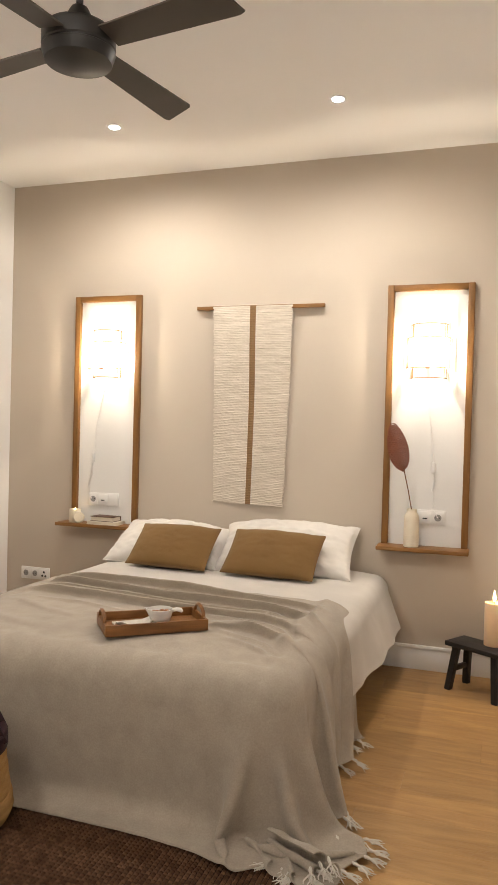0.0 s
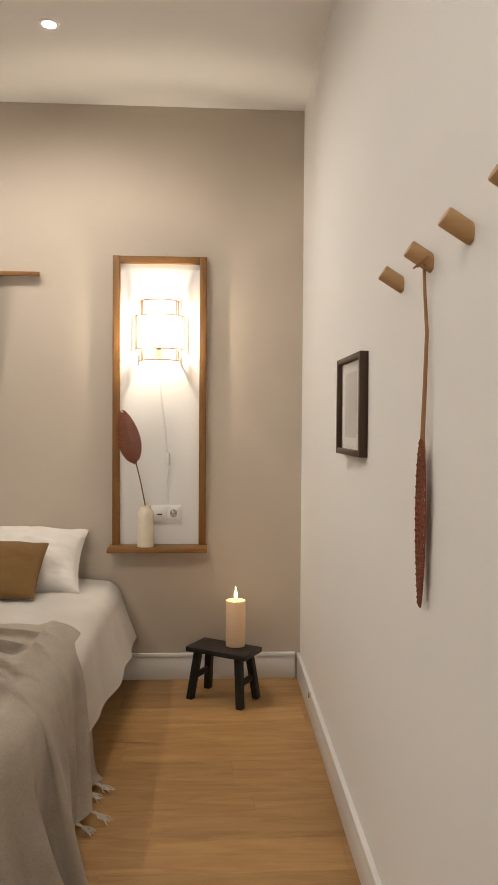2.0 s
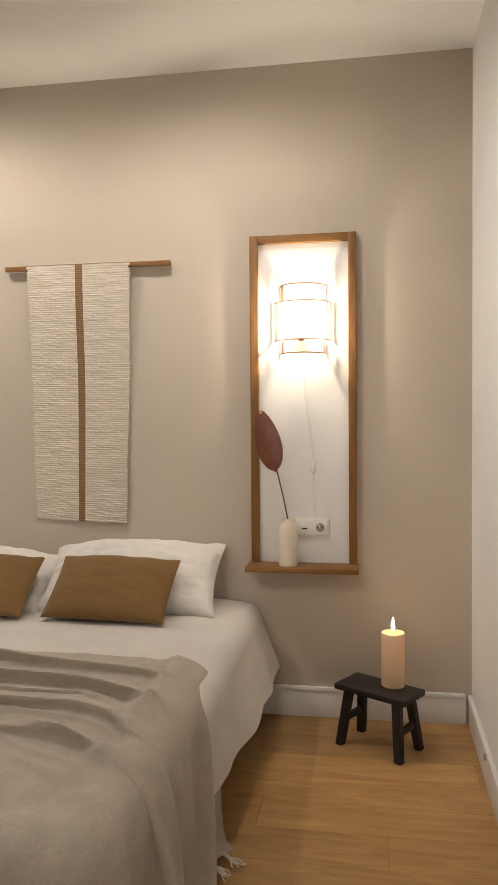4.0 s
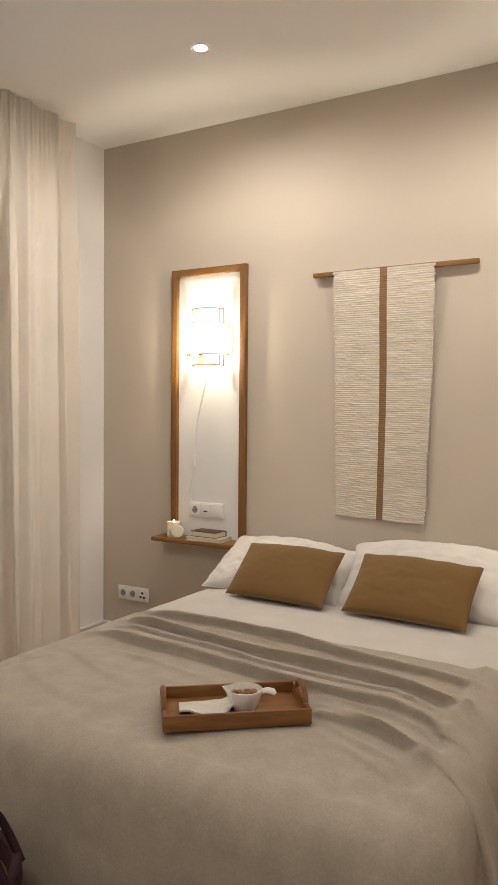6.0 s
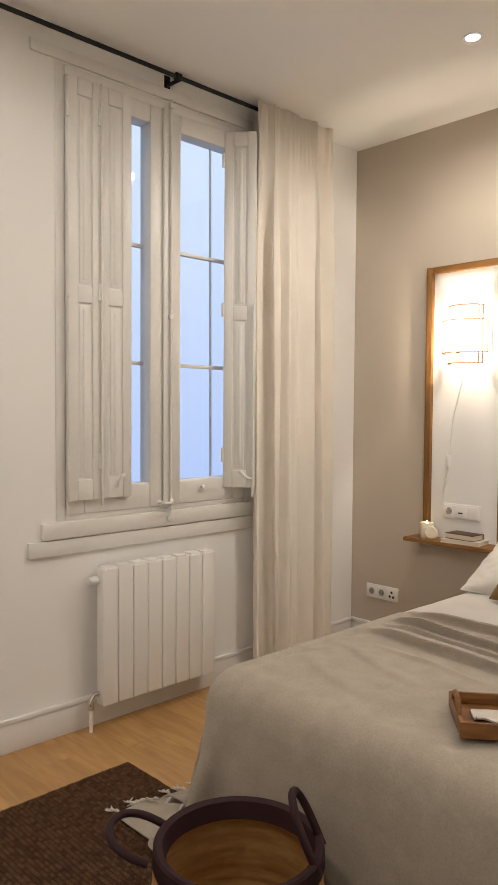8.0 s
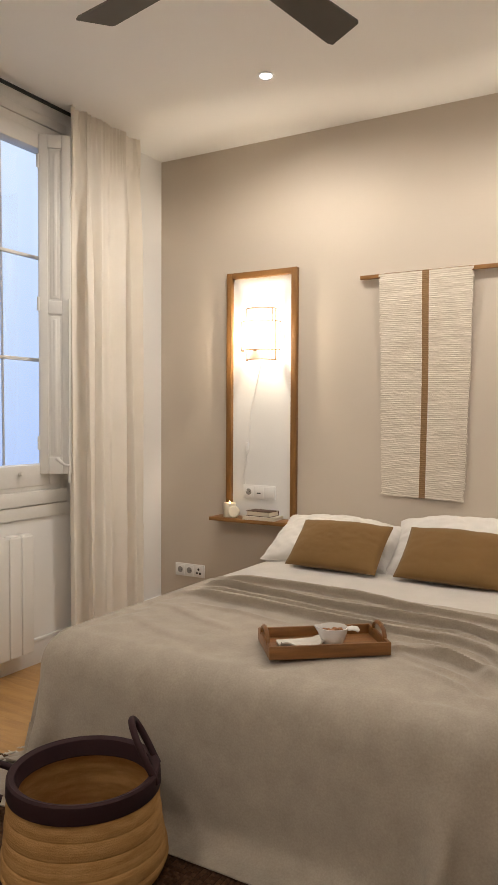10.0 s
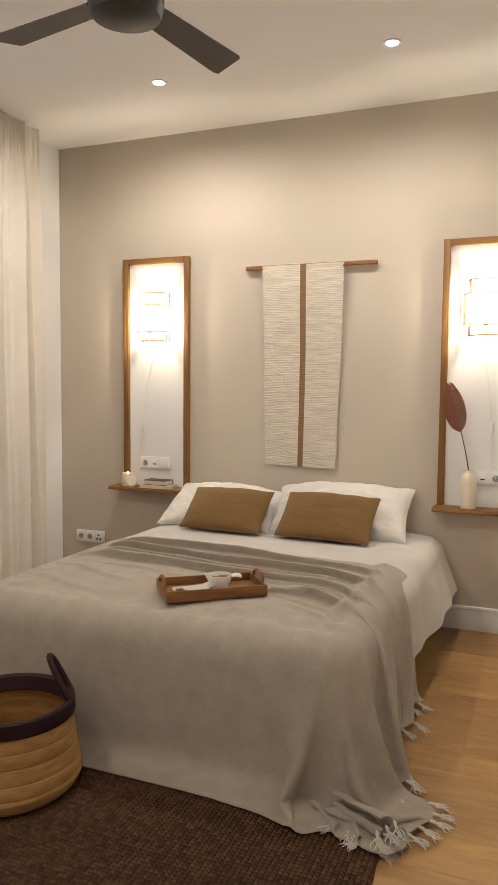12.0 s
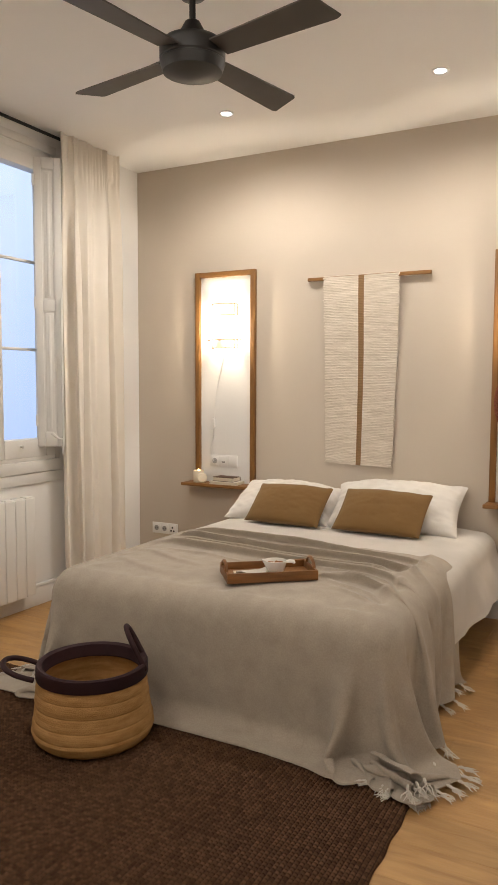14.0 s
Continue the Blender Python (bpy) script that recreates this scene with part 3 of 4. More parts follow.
def plate(modules, label, at, upright=True):
    """A socket plate; modules: s socket, t telephone or tv, u usb, b blank."""
    w = 0.071 * len(modules) + 0.011
    ob = thing("socket_plate", at, label, "socket")
    part("plate", box(-w / 2, w / 2, -0.009, 0, -0.041, 0.041, 0.003), M_PLASTIC, ob)
    for i, k in enumerate(modules):
        x = (i - (len(modules) - 1) / 2) * 0.071
        bm = box(x - 0.0325, x + 0.0325, -0.0125, -0.0085, -0.0325, 0.0325, 0.002)
        part("insert", bm, M_PLASTIC, ob)
        if k == "s":
            part("socket_well", moved(lathe([(0, 0.0145), (0.018, 0.0145), (0.0195, 0.013), (0.0195, 0.011)], 28), pose(x, 0, 0, 90, 0, 0)), M_GREY, ob)
            bm = bmesh.new()
            for sx in (-1, 1):
                tube([(x + sx * 0.0095, -0.0142, 0), (x + sx * 0.0095, -0.0152, 0)], 0.003, 8, bm)
            part("socket_hole", bm, M_DARK, ob)
        if k == "u":
            part("usb_slot", box(x - 0.013, x + 0.013, -0.0135, -0.012, -0.010, -0.003), M_DARK, ob)
        if k == "t":
            for dx, dz in ((-0.012, -0.012), (0.012, -0.014), (0.0, 0.012)):
                part("jack", moved(lathe([(0, 0.014), (0.007, 0.014), (0.008, 0.012)], 16), pose(x + dx, 0, dz, 90, 0, 0)), M_DARK, ob)
    return ob


def shelf(x0, x1, label):
    ob = thing("wall_shelf", ((x0 + x1) / 2, 0, 0.706), label, "shelf", "bedside shelves")
    w = (x1 - x0) / 2
    part("board", box(-w, w, -0.150, -0.001, -0.022, 0.0, 0.004), M_OAKX, ob)
    return ob


def cord(xc, points, switch_z, plug_z, label):
    ob = thing("lamp_cord", (xc, -0.006, plug_z), label, "cable", "sconce cords")
    part("cable", tube(points, 0.0022, 6), M_CABLE, ob)
    part("switch", box(-0.011, 0.011, -0.018, -0.003, switch_z - 0.032, switch_z + 0.032, 0.004), M_PLASTIC, ob)
    return ob


for xc, mirror in zip(SCONCES, (False, True)):
    niche(xc, mirror)
    sconce(xc)
shelf(-2.70, -2.168, "narrow oak bedside shelf with candle and books")
shelf(-0.618, -0.118, "narrow oak bedside shelf with a vase")
plate("sub", "white triple plate with socket and usb port", (-2.425, -0.0065, 0.858))
plate("us", "white double plate with usb port and socket", (-0.328, -0.0065, 0.869))
plate("sst", "white triple wall socket plate low beside the bed", (-2.936, -0.0005, 0.326))
cord(-2.507, [(0.095, -0.006, 0.80), (0.07, -0.006, 0.70), (0.02, -0.006, 0.50), (0.002, -0.006, 0.30), (0.0, -0.010, 0.25), (-0.012, -0.006, 0.19), (-0.018, -0.014, 0.165),
              (0.006, -0.012, 0.178), (-0.01, -0.016, 0.15), (-0.022, -0.012, 0.12), (-0.036, -0.008, 0.085), (-0.02, -0.008, 0.10), (-0.015, -0.008, 0.04), (0.002, -0.016, 0.0)],
     0.270, 0.858, "thin white lamp cord with an inline switch")
cord(-0.325, [(-0.04, -0.006, 0.78), (-0.035, -0.006, 0.62), (-0.012, -0.006, 0.42), (0.0, -0.006, 0.30), (0.0, -0.010, 0.24), (0.004, -0.008, 0.19), (-0.008, -0.010, 0.15),
              (0.008, -0.014, 0.135), (0.0, -0.010, 0.10), (0.010, -0.014, 0.06), (-0.006, -0.012, 0.05), (0.018, -0.012, 0.03), (0.031, -0.016, 0.0)],
     0.279, 0.869, "thin white lamp cord with an inline switch")

# ---------------------------------------------------------------- things on the shelves
tealight = thing("candle_holder", (-2.588, -0.088, 0.7065), "small white ceramic candle holder with a lit tealight", "candle holder")
part("holder", lathe([(0, 0.0), (0.036, 0.0), (0.038, 0.003), (0.038, 0.082), (0.036, 0.085), (0.033, 0.083), (0.032, 0.06), (0, 0.058)], 36), M_CERAMIC, tealight)
part("wax", lathe([(0, 0.066), (0.031, 0.066), (0.031, 0.059)], 24), M_WAX, tealight)
part("flame", lathe([(0, 0.066), (0.005, 0.072), (0.006, 0.078), (0.003, 0.090), (0, 0.098)], 12), M_FLAME, tealight)
disc = solid("ceramic_disc", moved(lathe([(0, -0.012), (0.030, -0.011), (0.036, -0.004), (0.036, 0.004), (0.030, 0.011), (0, 0.012)], 32), pose(-2.540, -0.118, 0.7065 + 0.036, 80, 0, 25)), M_CERAMIC, "round white ceramic disc leaning on the candle holder", "ornament")


def book(name, w, d, h, cover, at, rz, label):
    ob = thing(name, at, label, "book", rz=rz)
    part("pages", box(-w / 2 + 0.004, w / 2 - 0.004, -d / 2 + 0.004, d / 2 - 0.003, 0.003, h - 0.003, 0.001), M_PAPER, ob)
    bm = box(-w / 2, w / 2, -d / 2, d / 2, 0, 0.0029, 0.0008)
    box(-w / 2, w / 2, -d / 2, d / 2, h - 0.0029, h, 0.0008, bm)
    box(-w / 2, w / 2, d / 2 - 0.0028, d / 2 + 0.001, 0.0005, h - 0.0005, 0.0008, bm)
    part("cover", bm, cover, ob)
    return ob


book("book", 0.215, 0.125, 0.020, M_CREAMCOVER, (-2.365, -0.078, 0.7065), 4, "cream hardback book lying flat on the shelf")
book("book", 0.165, 0.105, 0.030, M_BROWNCOVER, (-2.368, -0.075, 0.7270), -3, "dark brown hardback book lying on another book")

vase = thing("vase", (-0.430, -0.088, 0.7065), "slim matt cream ceramic bottle vase on the shelf", "vase")
part("body", lathe([(0, 0.0), (0.038, 0.0), (0.042, 0.004), (0.0425, 0.02), (0.042, 0.150), (0.039, 0.175), (0.030, 0.192), (0.028, 0.200), (0.029, 0.212), (0.026, 0.212), (0.024, 0.195), (0, 0.19)], 40, wobble=0.006), M_CERAMIC, vase)


def woven_leaf(length, width, name, parent, mat, rows=24):
    """A leaf blade of plaited strips along +z, flat in xz, with a midrib and a bound rim; small gaps show between the strips."""
    def half(v):
        v = min(max(v, 0.0), 1.0)
        return width / 2 * (math.sin(math.pi * (0.02 + 0.96 * v ** 0.82)) ** 0.62)

    bm = bmesh.new()
    for i in range(rows):
        for side in (-1, 1):
            n = 6
            for k in range(n):
                lo, hi = k / n, (k + 0.97) / n
                over = 0.0045 if (i + k) % 2 else 0.0012
                v0, v1 = (i + 0.04) / rows, (i + (1.05 if (i + k) % 2 else 0.90)) / rows
                z0, z1 = v0 * length, v1 * length
                a, b = half(v0), half(v1)
                drop = 0.010 * width / 0.1
                p = [bm.verts.new((side * u * w, -y, z + drop * u)) for u, w, y, z in
                     ((lo, a, 0.0008, z0), (hi, a, 0.0008, z0), (hi, (a + b) / 2, over, (z0 + z1) / 2), (hi, b, 0.0008, z1), (lo, b, 0.0008, z1), (lo, (a + b) / 2, over, (z0 + z1) / 2))]
                bm.faces.new((p[0], p[1], p[2], p[5])), bm.faces.new((p[5], p[2], p[3], p[4]))
    thicken(bm, 0.0018)
    drop = 0.010 * width / 0.1
    rim = [(half(i / 30), 0.0, i / 30 * length + drop) for i in range(31)]
    tube(rim + [(-x, y, z) for x, y, z in rim[::-1]], 0.0022, 5, bm, closed=True)
    tube([(0, -0.001, 0), (0, -0.003, length * 0.5), (0, -0.001, length)], 0.0024, 5, bm)
    return part(name, bm, mat, parent)


spray = thing("dried_leaf", (-0.430, -0.088, 0.72), "rust-coloured woven leaf on a stem in the vase", "dried leaf")
part("stem", tube([(0.012, 0, 0.0), (0.0, -0.008, 0.19), (-0.020, -0.02, 0.30), (-0.046, -0.02, 0.41), (-0.052, -0.02, 0.44)], [0.0035, 0.0035, 0.003, 0.003, 0.0025], 8), M_STEM, spray)
lf = woven_leaf(0.265, 0.112, "leaf_blade", spray, M_LEAF)
lf.matrix_basis = pose(-0.052, -0.02, 0.405, 0, -14, 18)

# ---------------------------------------------------------------- wall hanging
RODZ = 2.082
hanging = thing("wall_hanging", (-1.377, 0.023, RODZ), "cream woven wool runner with a brown stripe hung over a rod", "wall hanging")
part("rod", box(-0.405, 0.405, -0.062, -0.040, -0.011, 0.011, 0.002), M_OAKX, hanging)
for x in (-0.32, 0.32):
    part("rod_mount", box(x - 0.008, x + 0.008, -0.041, 0.0, -0.006, 0.006), M_OAKX, hanging)


def runner_strip(u0, u1, rows, name, mat):
    """Woven bands: each weft row a rounded ridge across, hung from the rod, narrowing and swaying a little below."""
    per = 5

    def at(u, v):
        s = v * 1.205
        row = v * rows
        ridge = 0.0018 * abs(math.sin(math.pi * row)) * (0.7 + 1.2 * nz(math.floor(row) * 3.1, u * 4, 2)) + 0.0020 * nz(u * 24, row * 0.9, 5) + 0.0008 * nz(3.0, math.floor(row) * 0.37, 1)
        uu = u0 + (u1 - u0) * u
        wl, wr = -0.292 + 0.014 * v, 0.213 - 0.040 * v
        edge = 0.012 * nz(math.floor(row) * 1.7, 8 if uu > 0.5 else 3) * (1 if (uu < 0.01 or uu > 0.99) else 0)
        x = wl + (wr - wl) * uu + edge
        z = 0.0135 - s - (0.002 * math.sin(6 * uu) + 0.018 * uu) * v
        y = -0.066 - ridge + 0.030 * smoothstep(0.0, 0.5, v)
        y -= 0.005 * math.sin(4 * v + 5 * uu) * smoothstep(0.1, 0.6, v)
        if v < 0.004:
            y += 0.010
        return Vector((x, y, z))

    bm = surface(max(6, int(70 * (u1 - u0))), rows * per + 1, at)
    part(name, thicken(bm, -0.003), mat, hanging)


runner_strip(0.0, 0.470, 118, "woven_band", M_WEFT)
runner_strip(0.471, 0.545, 118, "woven_stripe", M_STRIPE)
runner_strip(0.546, 1.0, 118, "woven_band", M_WEFT)
part("runner_fold", box(-0.292, 0.213, -0.064, -0.036, 0.0115, 0.0145, 0.001), M_WEFT, hanging)

# ---------------------------------------------------------------- bed
BX0, BX1, BY0, BY1, BZ = -2.185, -0.625, -1.985, -0.03, 0.545
bed = thing("bed", ((BX0 + BX1) / 2, (BY0 + BY1) / 2, 0), "double bed made up with linen and a throw", "bed")
w, l = (BX1 - BX0) / 2 - 0.03, (BY1 - BY0) / 2 - 0.03
part("mattress", box(-w, w, -l, l, 0.27, BZ - 0.065, 0.06, seg=4), M_SHEET, bed)
part("base", box(-w + 0.01, w - 0.01, -l + 0.01, l - 0.01, 0.12, 0.269, 0.01), M_WALNUT, bed)
for sx in (-1, 1):
    for sy in (-1, 1):
        part("leg", moved(lathe([(0, 0), (0.022, 0), (0.03, 0.12), (0, 0.12)], 16), pose(sx * (w - 0.1), sy * (l - 0.1), 0)), M_WALNUT, bed)


def drape(rect, top, length, radius, flare, folds, relief, grid=0.016):
    """Cloth laid over a box: rect (x0, x1, y0, y1), overhang lengths (left, right, foot, head).
    folds(side, p, s) pushes the hanging cloth out; relief(x, y) lifts what lies on top."""
    x0, x1, y0, y1 = rect
    le, ri, fo, he = length
    na, nb = int((x1 - x0 + le + ri) / grid) + 1, int((y1 - y0 + fo + he) / grid) + 1
    arc = radius * math.pi / 2

    def at(u, v):
        a = x0 - le + (x1 - x0 + le + ri) * u
        b = y0 - fo + (y1 - y0 + fo + he) * v
        cx, cy = min(max(a, x0), x1), min(max(b, y0), y1)
        dx, dy = a - cx, b - cy
        d = math.hypot(dx, dy)
        lift, lean = relief(cx, cy)
        z = top + lift
        if d < 1e-6:
            return Vector((cx, cy + lean, z))
        nx, ny = dx / d, dy / d
        f = flare(nx, ny, cx, cy)
        if d < arc:
            t = d / radius
            out, drop = radius * math.sin(t), radius * (1 - math.cos(t))
        else:
            s = d - arc
            out, drop = radius + s * math.sin(f), radius + s * math.cos(f)
        ground = 0.012
        zz = z - drop
        lie = 0.0
        if zz < ground:
            lie = (ground - zz) / max(math.cos(f), 0.3)
            out -= lie * math.sin(f)
            k = min(lie, 1.0)
            out += k * 0.9
            zz = ground
        push = folds(nx, ny, cx, cy, d, lie)
        out += push
        if lie:
            zz += 0.010 + 0.016 * (0.5 + nz(a * 9, b * 9, 3)) * smoothstep(0, 0.06, lie)
        return Vector((cx + nx * out, cy + ny * out + lean * max(0.0, 1 - d / 0.2), zz))

    return surface(na, nb, at)


def sheet_flare(nx, ny, cx, cy):
    return radians(3) + radians(17) * max(nx, 0) * smoothstep(-1.25, -0.5, cy)


def sheet_folds(nx, ny, cx, cy, d, lie):
    g = smoothstep(0.05, 0.35, d)
    tuck = 0.09 * smoothstep(0.0, 0.2, d) * (1 - smoothstep(-1.35, -1.10, cy))
    return -tuck + g * (0.008 * math.sin(17 * cy + 1) + 0.010 * nz(cy * 6, cx * 6, 2)) + 0.002 * nz(cx * 25, cy * 25, d * 25)


def sheet_relief(x, y):
    edge = min(x - BX0, BX1 - x)
    return -0.010 + 0.005 * nz(x * 3, y * 3, 1) + 0.0025 * nz(x * 9, y * 9, 7) - 0.012 * (1 - smoothstep(0, 0.16, edge)) - 0.045 * (1 - smoothstep(-1.30, -1.06, y)), 0.0


bm = drape((BX0 + 0.02, BX1 - 0.02, BY0 + 0.09, BY1), BZ, (0.30, 0.36, 0.16, 0.0), 0.09, sheet_flare, sheet_folds, sheet_relief, grid=0.02)
sheet = solid("bed_sheet", bm, M_SHEET, "white linen cover draped over the bed", "bed sheet")

# the throw: long folds on top run across the bed and turn down its open side
HEAD = -0.955
FOLDS = [  # along x: x values, y values, height, width
    ((-2.3, -2.05, -1.73, -1.37, -1.04, -0.72, -0.61), (-1.00, -0.975, -0.965, -1.00, -1.075, -1.10, -1.20), 0.054, 0.034),
    ((-2.3, -1.9, -1.39, -0.98, -0.74, -0.60), (-1.08, -1.11, -1.185, -1.22, -1.29, -1.42), 0.060, 0.032),
    ((-2.3, -1.9, -1.5, -1.2, -0.9, -0.60), (-1.16, -1.19, -1.25, -1.30, -1.315, -1.46), 0.028, 0.024),
    ((-2.3, -1.75, -1.28, -0.91, -0.69, -0.60), (-1.26, -1.31, -1.375, -1.395, -1.46, -1.58), 0.055, 0.034),
    ((-2.3, -1.0, -0.84, -0.66, -0.60), (-1.70, -1.565, -1.575, -1.64, -1.70), 0.036, 0.034),
    ((-2.3, -2.1, -1.75, -1.45), (-1.38, -1.47, -1.62, -1.70), 0.026, 0.032),
    ((-2.3, -2.1, -1.8, -1.5), (-1.55, -1.66, -1.80, -1.86), 0.020, 0.036),
]


CREASES = [  # short ones: x from and to, y from and to, height, width
    (-1.15, -0.66, -1.42, -1.56, 0.016, 0.014), (-1.08, -0.68, -1.50, -1.66, 0.017, 0.015), (-1.02, -0.70, -1.60, -1.78, 0.013, 0.015),
    (-1.30, -0.80, -1.335, -1.375, 0.014, 0.012), (-2.15, -1.50, -1.22, -1.33, 0.014, 0.014), (-1.95, -1.45, -1.42, -1.52, 0.012, 0.016),
    (-0.95, -0.66, -1.70, -1.86, 0.012, 0.016), (-1.80, -1.20, -1.05, -1.12, 0.013, 0.013),
]


def throw_relief(x, y):
    z, lean = 0.004, 0.0
    for k, (xs, ys, amp, wid) in enumerate(FOLDS):
        line = float(np.interp(x, xs, ys)) + 0.012 * nz(x * 2.2, k * 5.0, 3)
        h = 0.80 * amp * (0.9 + 0.35 * nz(x * 1.8, k * 7.0, 8))
        if k == 4:
            h *= smoothstep(-1.5, -0.95, x)
        if k > 4:
            h *= 1 - smoothstep(-2.0, -1.45, x)
        d = y - line
        h *= 0.35 + 0.65 * smoothstep(BX0 + 0.04, BX0 + 0.30, x)
        e = h * math.exp(-(d / (wid if d > 0 else wid * 0.80)) ** 2)
        z += e
        lean -= 1.1 * e
    for k, (xa, xb, ya, yb, amp, wid) in enumerate(CREASES):
        u = (x - xa) / (xb - xa)
        if 0 < u < 1:
            d = y - (ya + (yb - ya) * u + 0.03 * u * u + 0.014 * nz(x * 5, k * 3.0, 6))
            e = amp * math.sin(math.pi * u) ** 0.7 * math.exp(-(d / wid) ** 2)
            z += e
            lean -= 0.6 * e
    z += 0.005 * nz(x * 4, y * 4, 6) + 0.0016 * nz(x * 14, y * 14, 2)
    ca, sa = math.cos(radians(38.5)), math.sin(radians(38.5))
    p, q = (x + 1.247) * ca + (y + 1.682) * sa, (y + 1.682) * ca - (x + 1.247) * sa
    under = (1 - smoothstep(0.19, 0.26, abs(p))) * (1 - smoothstep(0.10, 0.17, abs(q)))  # pressed flat below the tray
    z, lean = z * (1 - under), lean * (1 - under)
    return z - 0.012 * (1 - smoothstep(0.07, 0.24, min(x - BX0, BX1 - x, y - BY0))), lean


THROW = (BX0 + 0.07, BX1 - 0.07, BY0 + 0.07, HEAD)  # the part that lies on top
OVER = (0.62, 0.560, 0.605)  # overhang: window side, open side, foot
STEP = 0.0215


def settle(steps=210, rounds=9):
    """The throw as cloth: what lies on top keeps its folds, what hangs over falls, gathers and comes to rest."""
    x0, x1, y0, y1 = THROW
    na, nb = int((x1 - x0 + OVER[0] + OVER[1]) / STEP) + 1, int((y1 - y0 + OVER[2]) / STEP) + 1
    av, bv = np.linspace(x0 - OVER[0], x1 + OVER[1], na), np.linspace(y0 - OVER[2], y1, nb)
    A, B = np.meshgrid(av, bv, indexing="ij")
    cx, cy = np.clip(A, x0, x1), np.clip(B, y0, y1)
    dx, dy = A - cx, B - cy
    d = np.hypot(dx, dy)
    lift, lean = np.zeros_like(A), np.zeros_like(A)
    for i in range(na):
        for j in range(nb):
            lift[i, j], lean[i, j] = throw_relief(cx[i, j], cy[i, j])
    top, rad, flare = BZ + 0.010, 0.125, radians(16)
    safe = np.maximum(d, 1e-9)
    arc = rad * math.pi / 2
    t = np.minimum(d, arc) / rad
    s = np.maximum(d - arc, 0)
    out, drop = rad * np.sin(t) + s * math.sin(flare), rad * (1 - np.cos(t)) + s * math.cos(flare)
    fade = np.clip(1 - d / 0.16, 0, 1)
    P = np.stack([cx + dx / safe * out, cy + dy / safe * out + lean * fade, np.maximum(top + lift * fade - drop, 0.03)], -1)
    rs = np.random.RandomState(3)
    P += rs.normal(0, 0.0012, P.shape) * (d > 0.03)[..., None]
    fixed = d < 0.012
    w = np.where(fixed, 0.0, 1.0)
    da, db = av[1] - av[0], bv[1] - bv[0]
    # the cloth gathered into folds on top is as long further down the side
    edge = int(np.argmin(abs(av - x1)))
    gather = np.linalg.norm(np.diff(P[edge], axis=0), axis=-1)
    gather = np.maximum(np.convolve(np.pad(gather, 1, "edge"), [0.25, 0.5, 0.25], "valid"), db)
    rb = np.where(A[:, 1:] > x1 - 0.3, gather[None, :], db)
    rb = np.where(fixed[:, 1:] & fixed[:, :-1], np.linalg.norm(np.diff(P, axis=1), axis=-1), rb)
    ra = np.full((na - 1, nb), da)
    ra = np.where(fixed[1:] & fixed[:-1], np.linalg.norm(np.diff(P, axis=0), axis=-1), ra)
    rbc = 0.5 * (rb[1:] + rb[:-1])
    diag = np.sqrt(da * da + rbc * rbc)
    links = []

    def link(ia, ja, ib, jb, rest, k, least):
        links.append((ia, ja, ib, jb, rest[..., None], k, least, (w[ia, ja] + 1e-9)[..., None], (w[ib, jb] + 1e-9)[..., None]))

    for o in (0, 1):
        n = (na - 1 - o + 1) // 2
        link(slice(o, o + 2 * n, 2), slice(None), slice(o + 1, o + 1 + 2 * n, 2), slice(None), ra[o::2], 1.0, False)
        n = (nb - 1 - o + 1) // 2
        link(slice(None), slice(o, o + 2 * n, 2), slice(None), slice(o + 1, o + 1 + 2 * n, 2), rb[:, o::2], 1.0, False)
        n = (na - 1 - o + 1) // 2
        p, q = slice(o, o + 2 * n, 2), slice(o + 1, o + 1 + 2 * n, 2)
        link(p, slice(0, nb - 1), q, slice(1, nb), diag[o::2], 0.22, False)
        link(p, slice(1, nb), q, slice(0, nb - 1), diag[o::2], 0.22, False)
    for o in (0, 1, 2, 3):
        for gap, k in ((2, 0.12), (4, 0.05)):
            if o >= gap:
                continue
            for base in ([o] if gap == 4 else ([o, o + 2] if o < 2 else [])):
                ia = np.arange(base, na - gap, 4 if gap == 2 else 8)
                ja = np.arange(base, nb - gap, 4 if gap == 2 else 8)
                link(ia, slice(None), ia + gap, slice(None), np.full((len(ia), nb), da * gap), k, True)
                rest = sum(rb[:, ja + m] for m in range(gap))
                link(slice(None), ja, slice(None), ja + gap, rest, k, True)
    hx, hy = (x1 - x0) / 2, 1.2
    mid = np.array([(x0 + x1) / 2, y0 + hy, top - 1.0])
    half = np.array([hx, hy, 1.0 - rad])
    side = np.clip((A - x1) / 0.25, 0, 1) * np.clip(1 - (HEAD - cy) / 0.95, 0, 1)
    pull = np.stack([np.zeros_like(A), -0.55 * side, -np.ones_like(A)], -1) * 9.8
    V = np.zeros_like(P)
    dt = 1 / 60
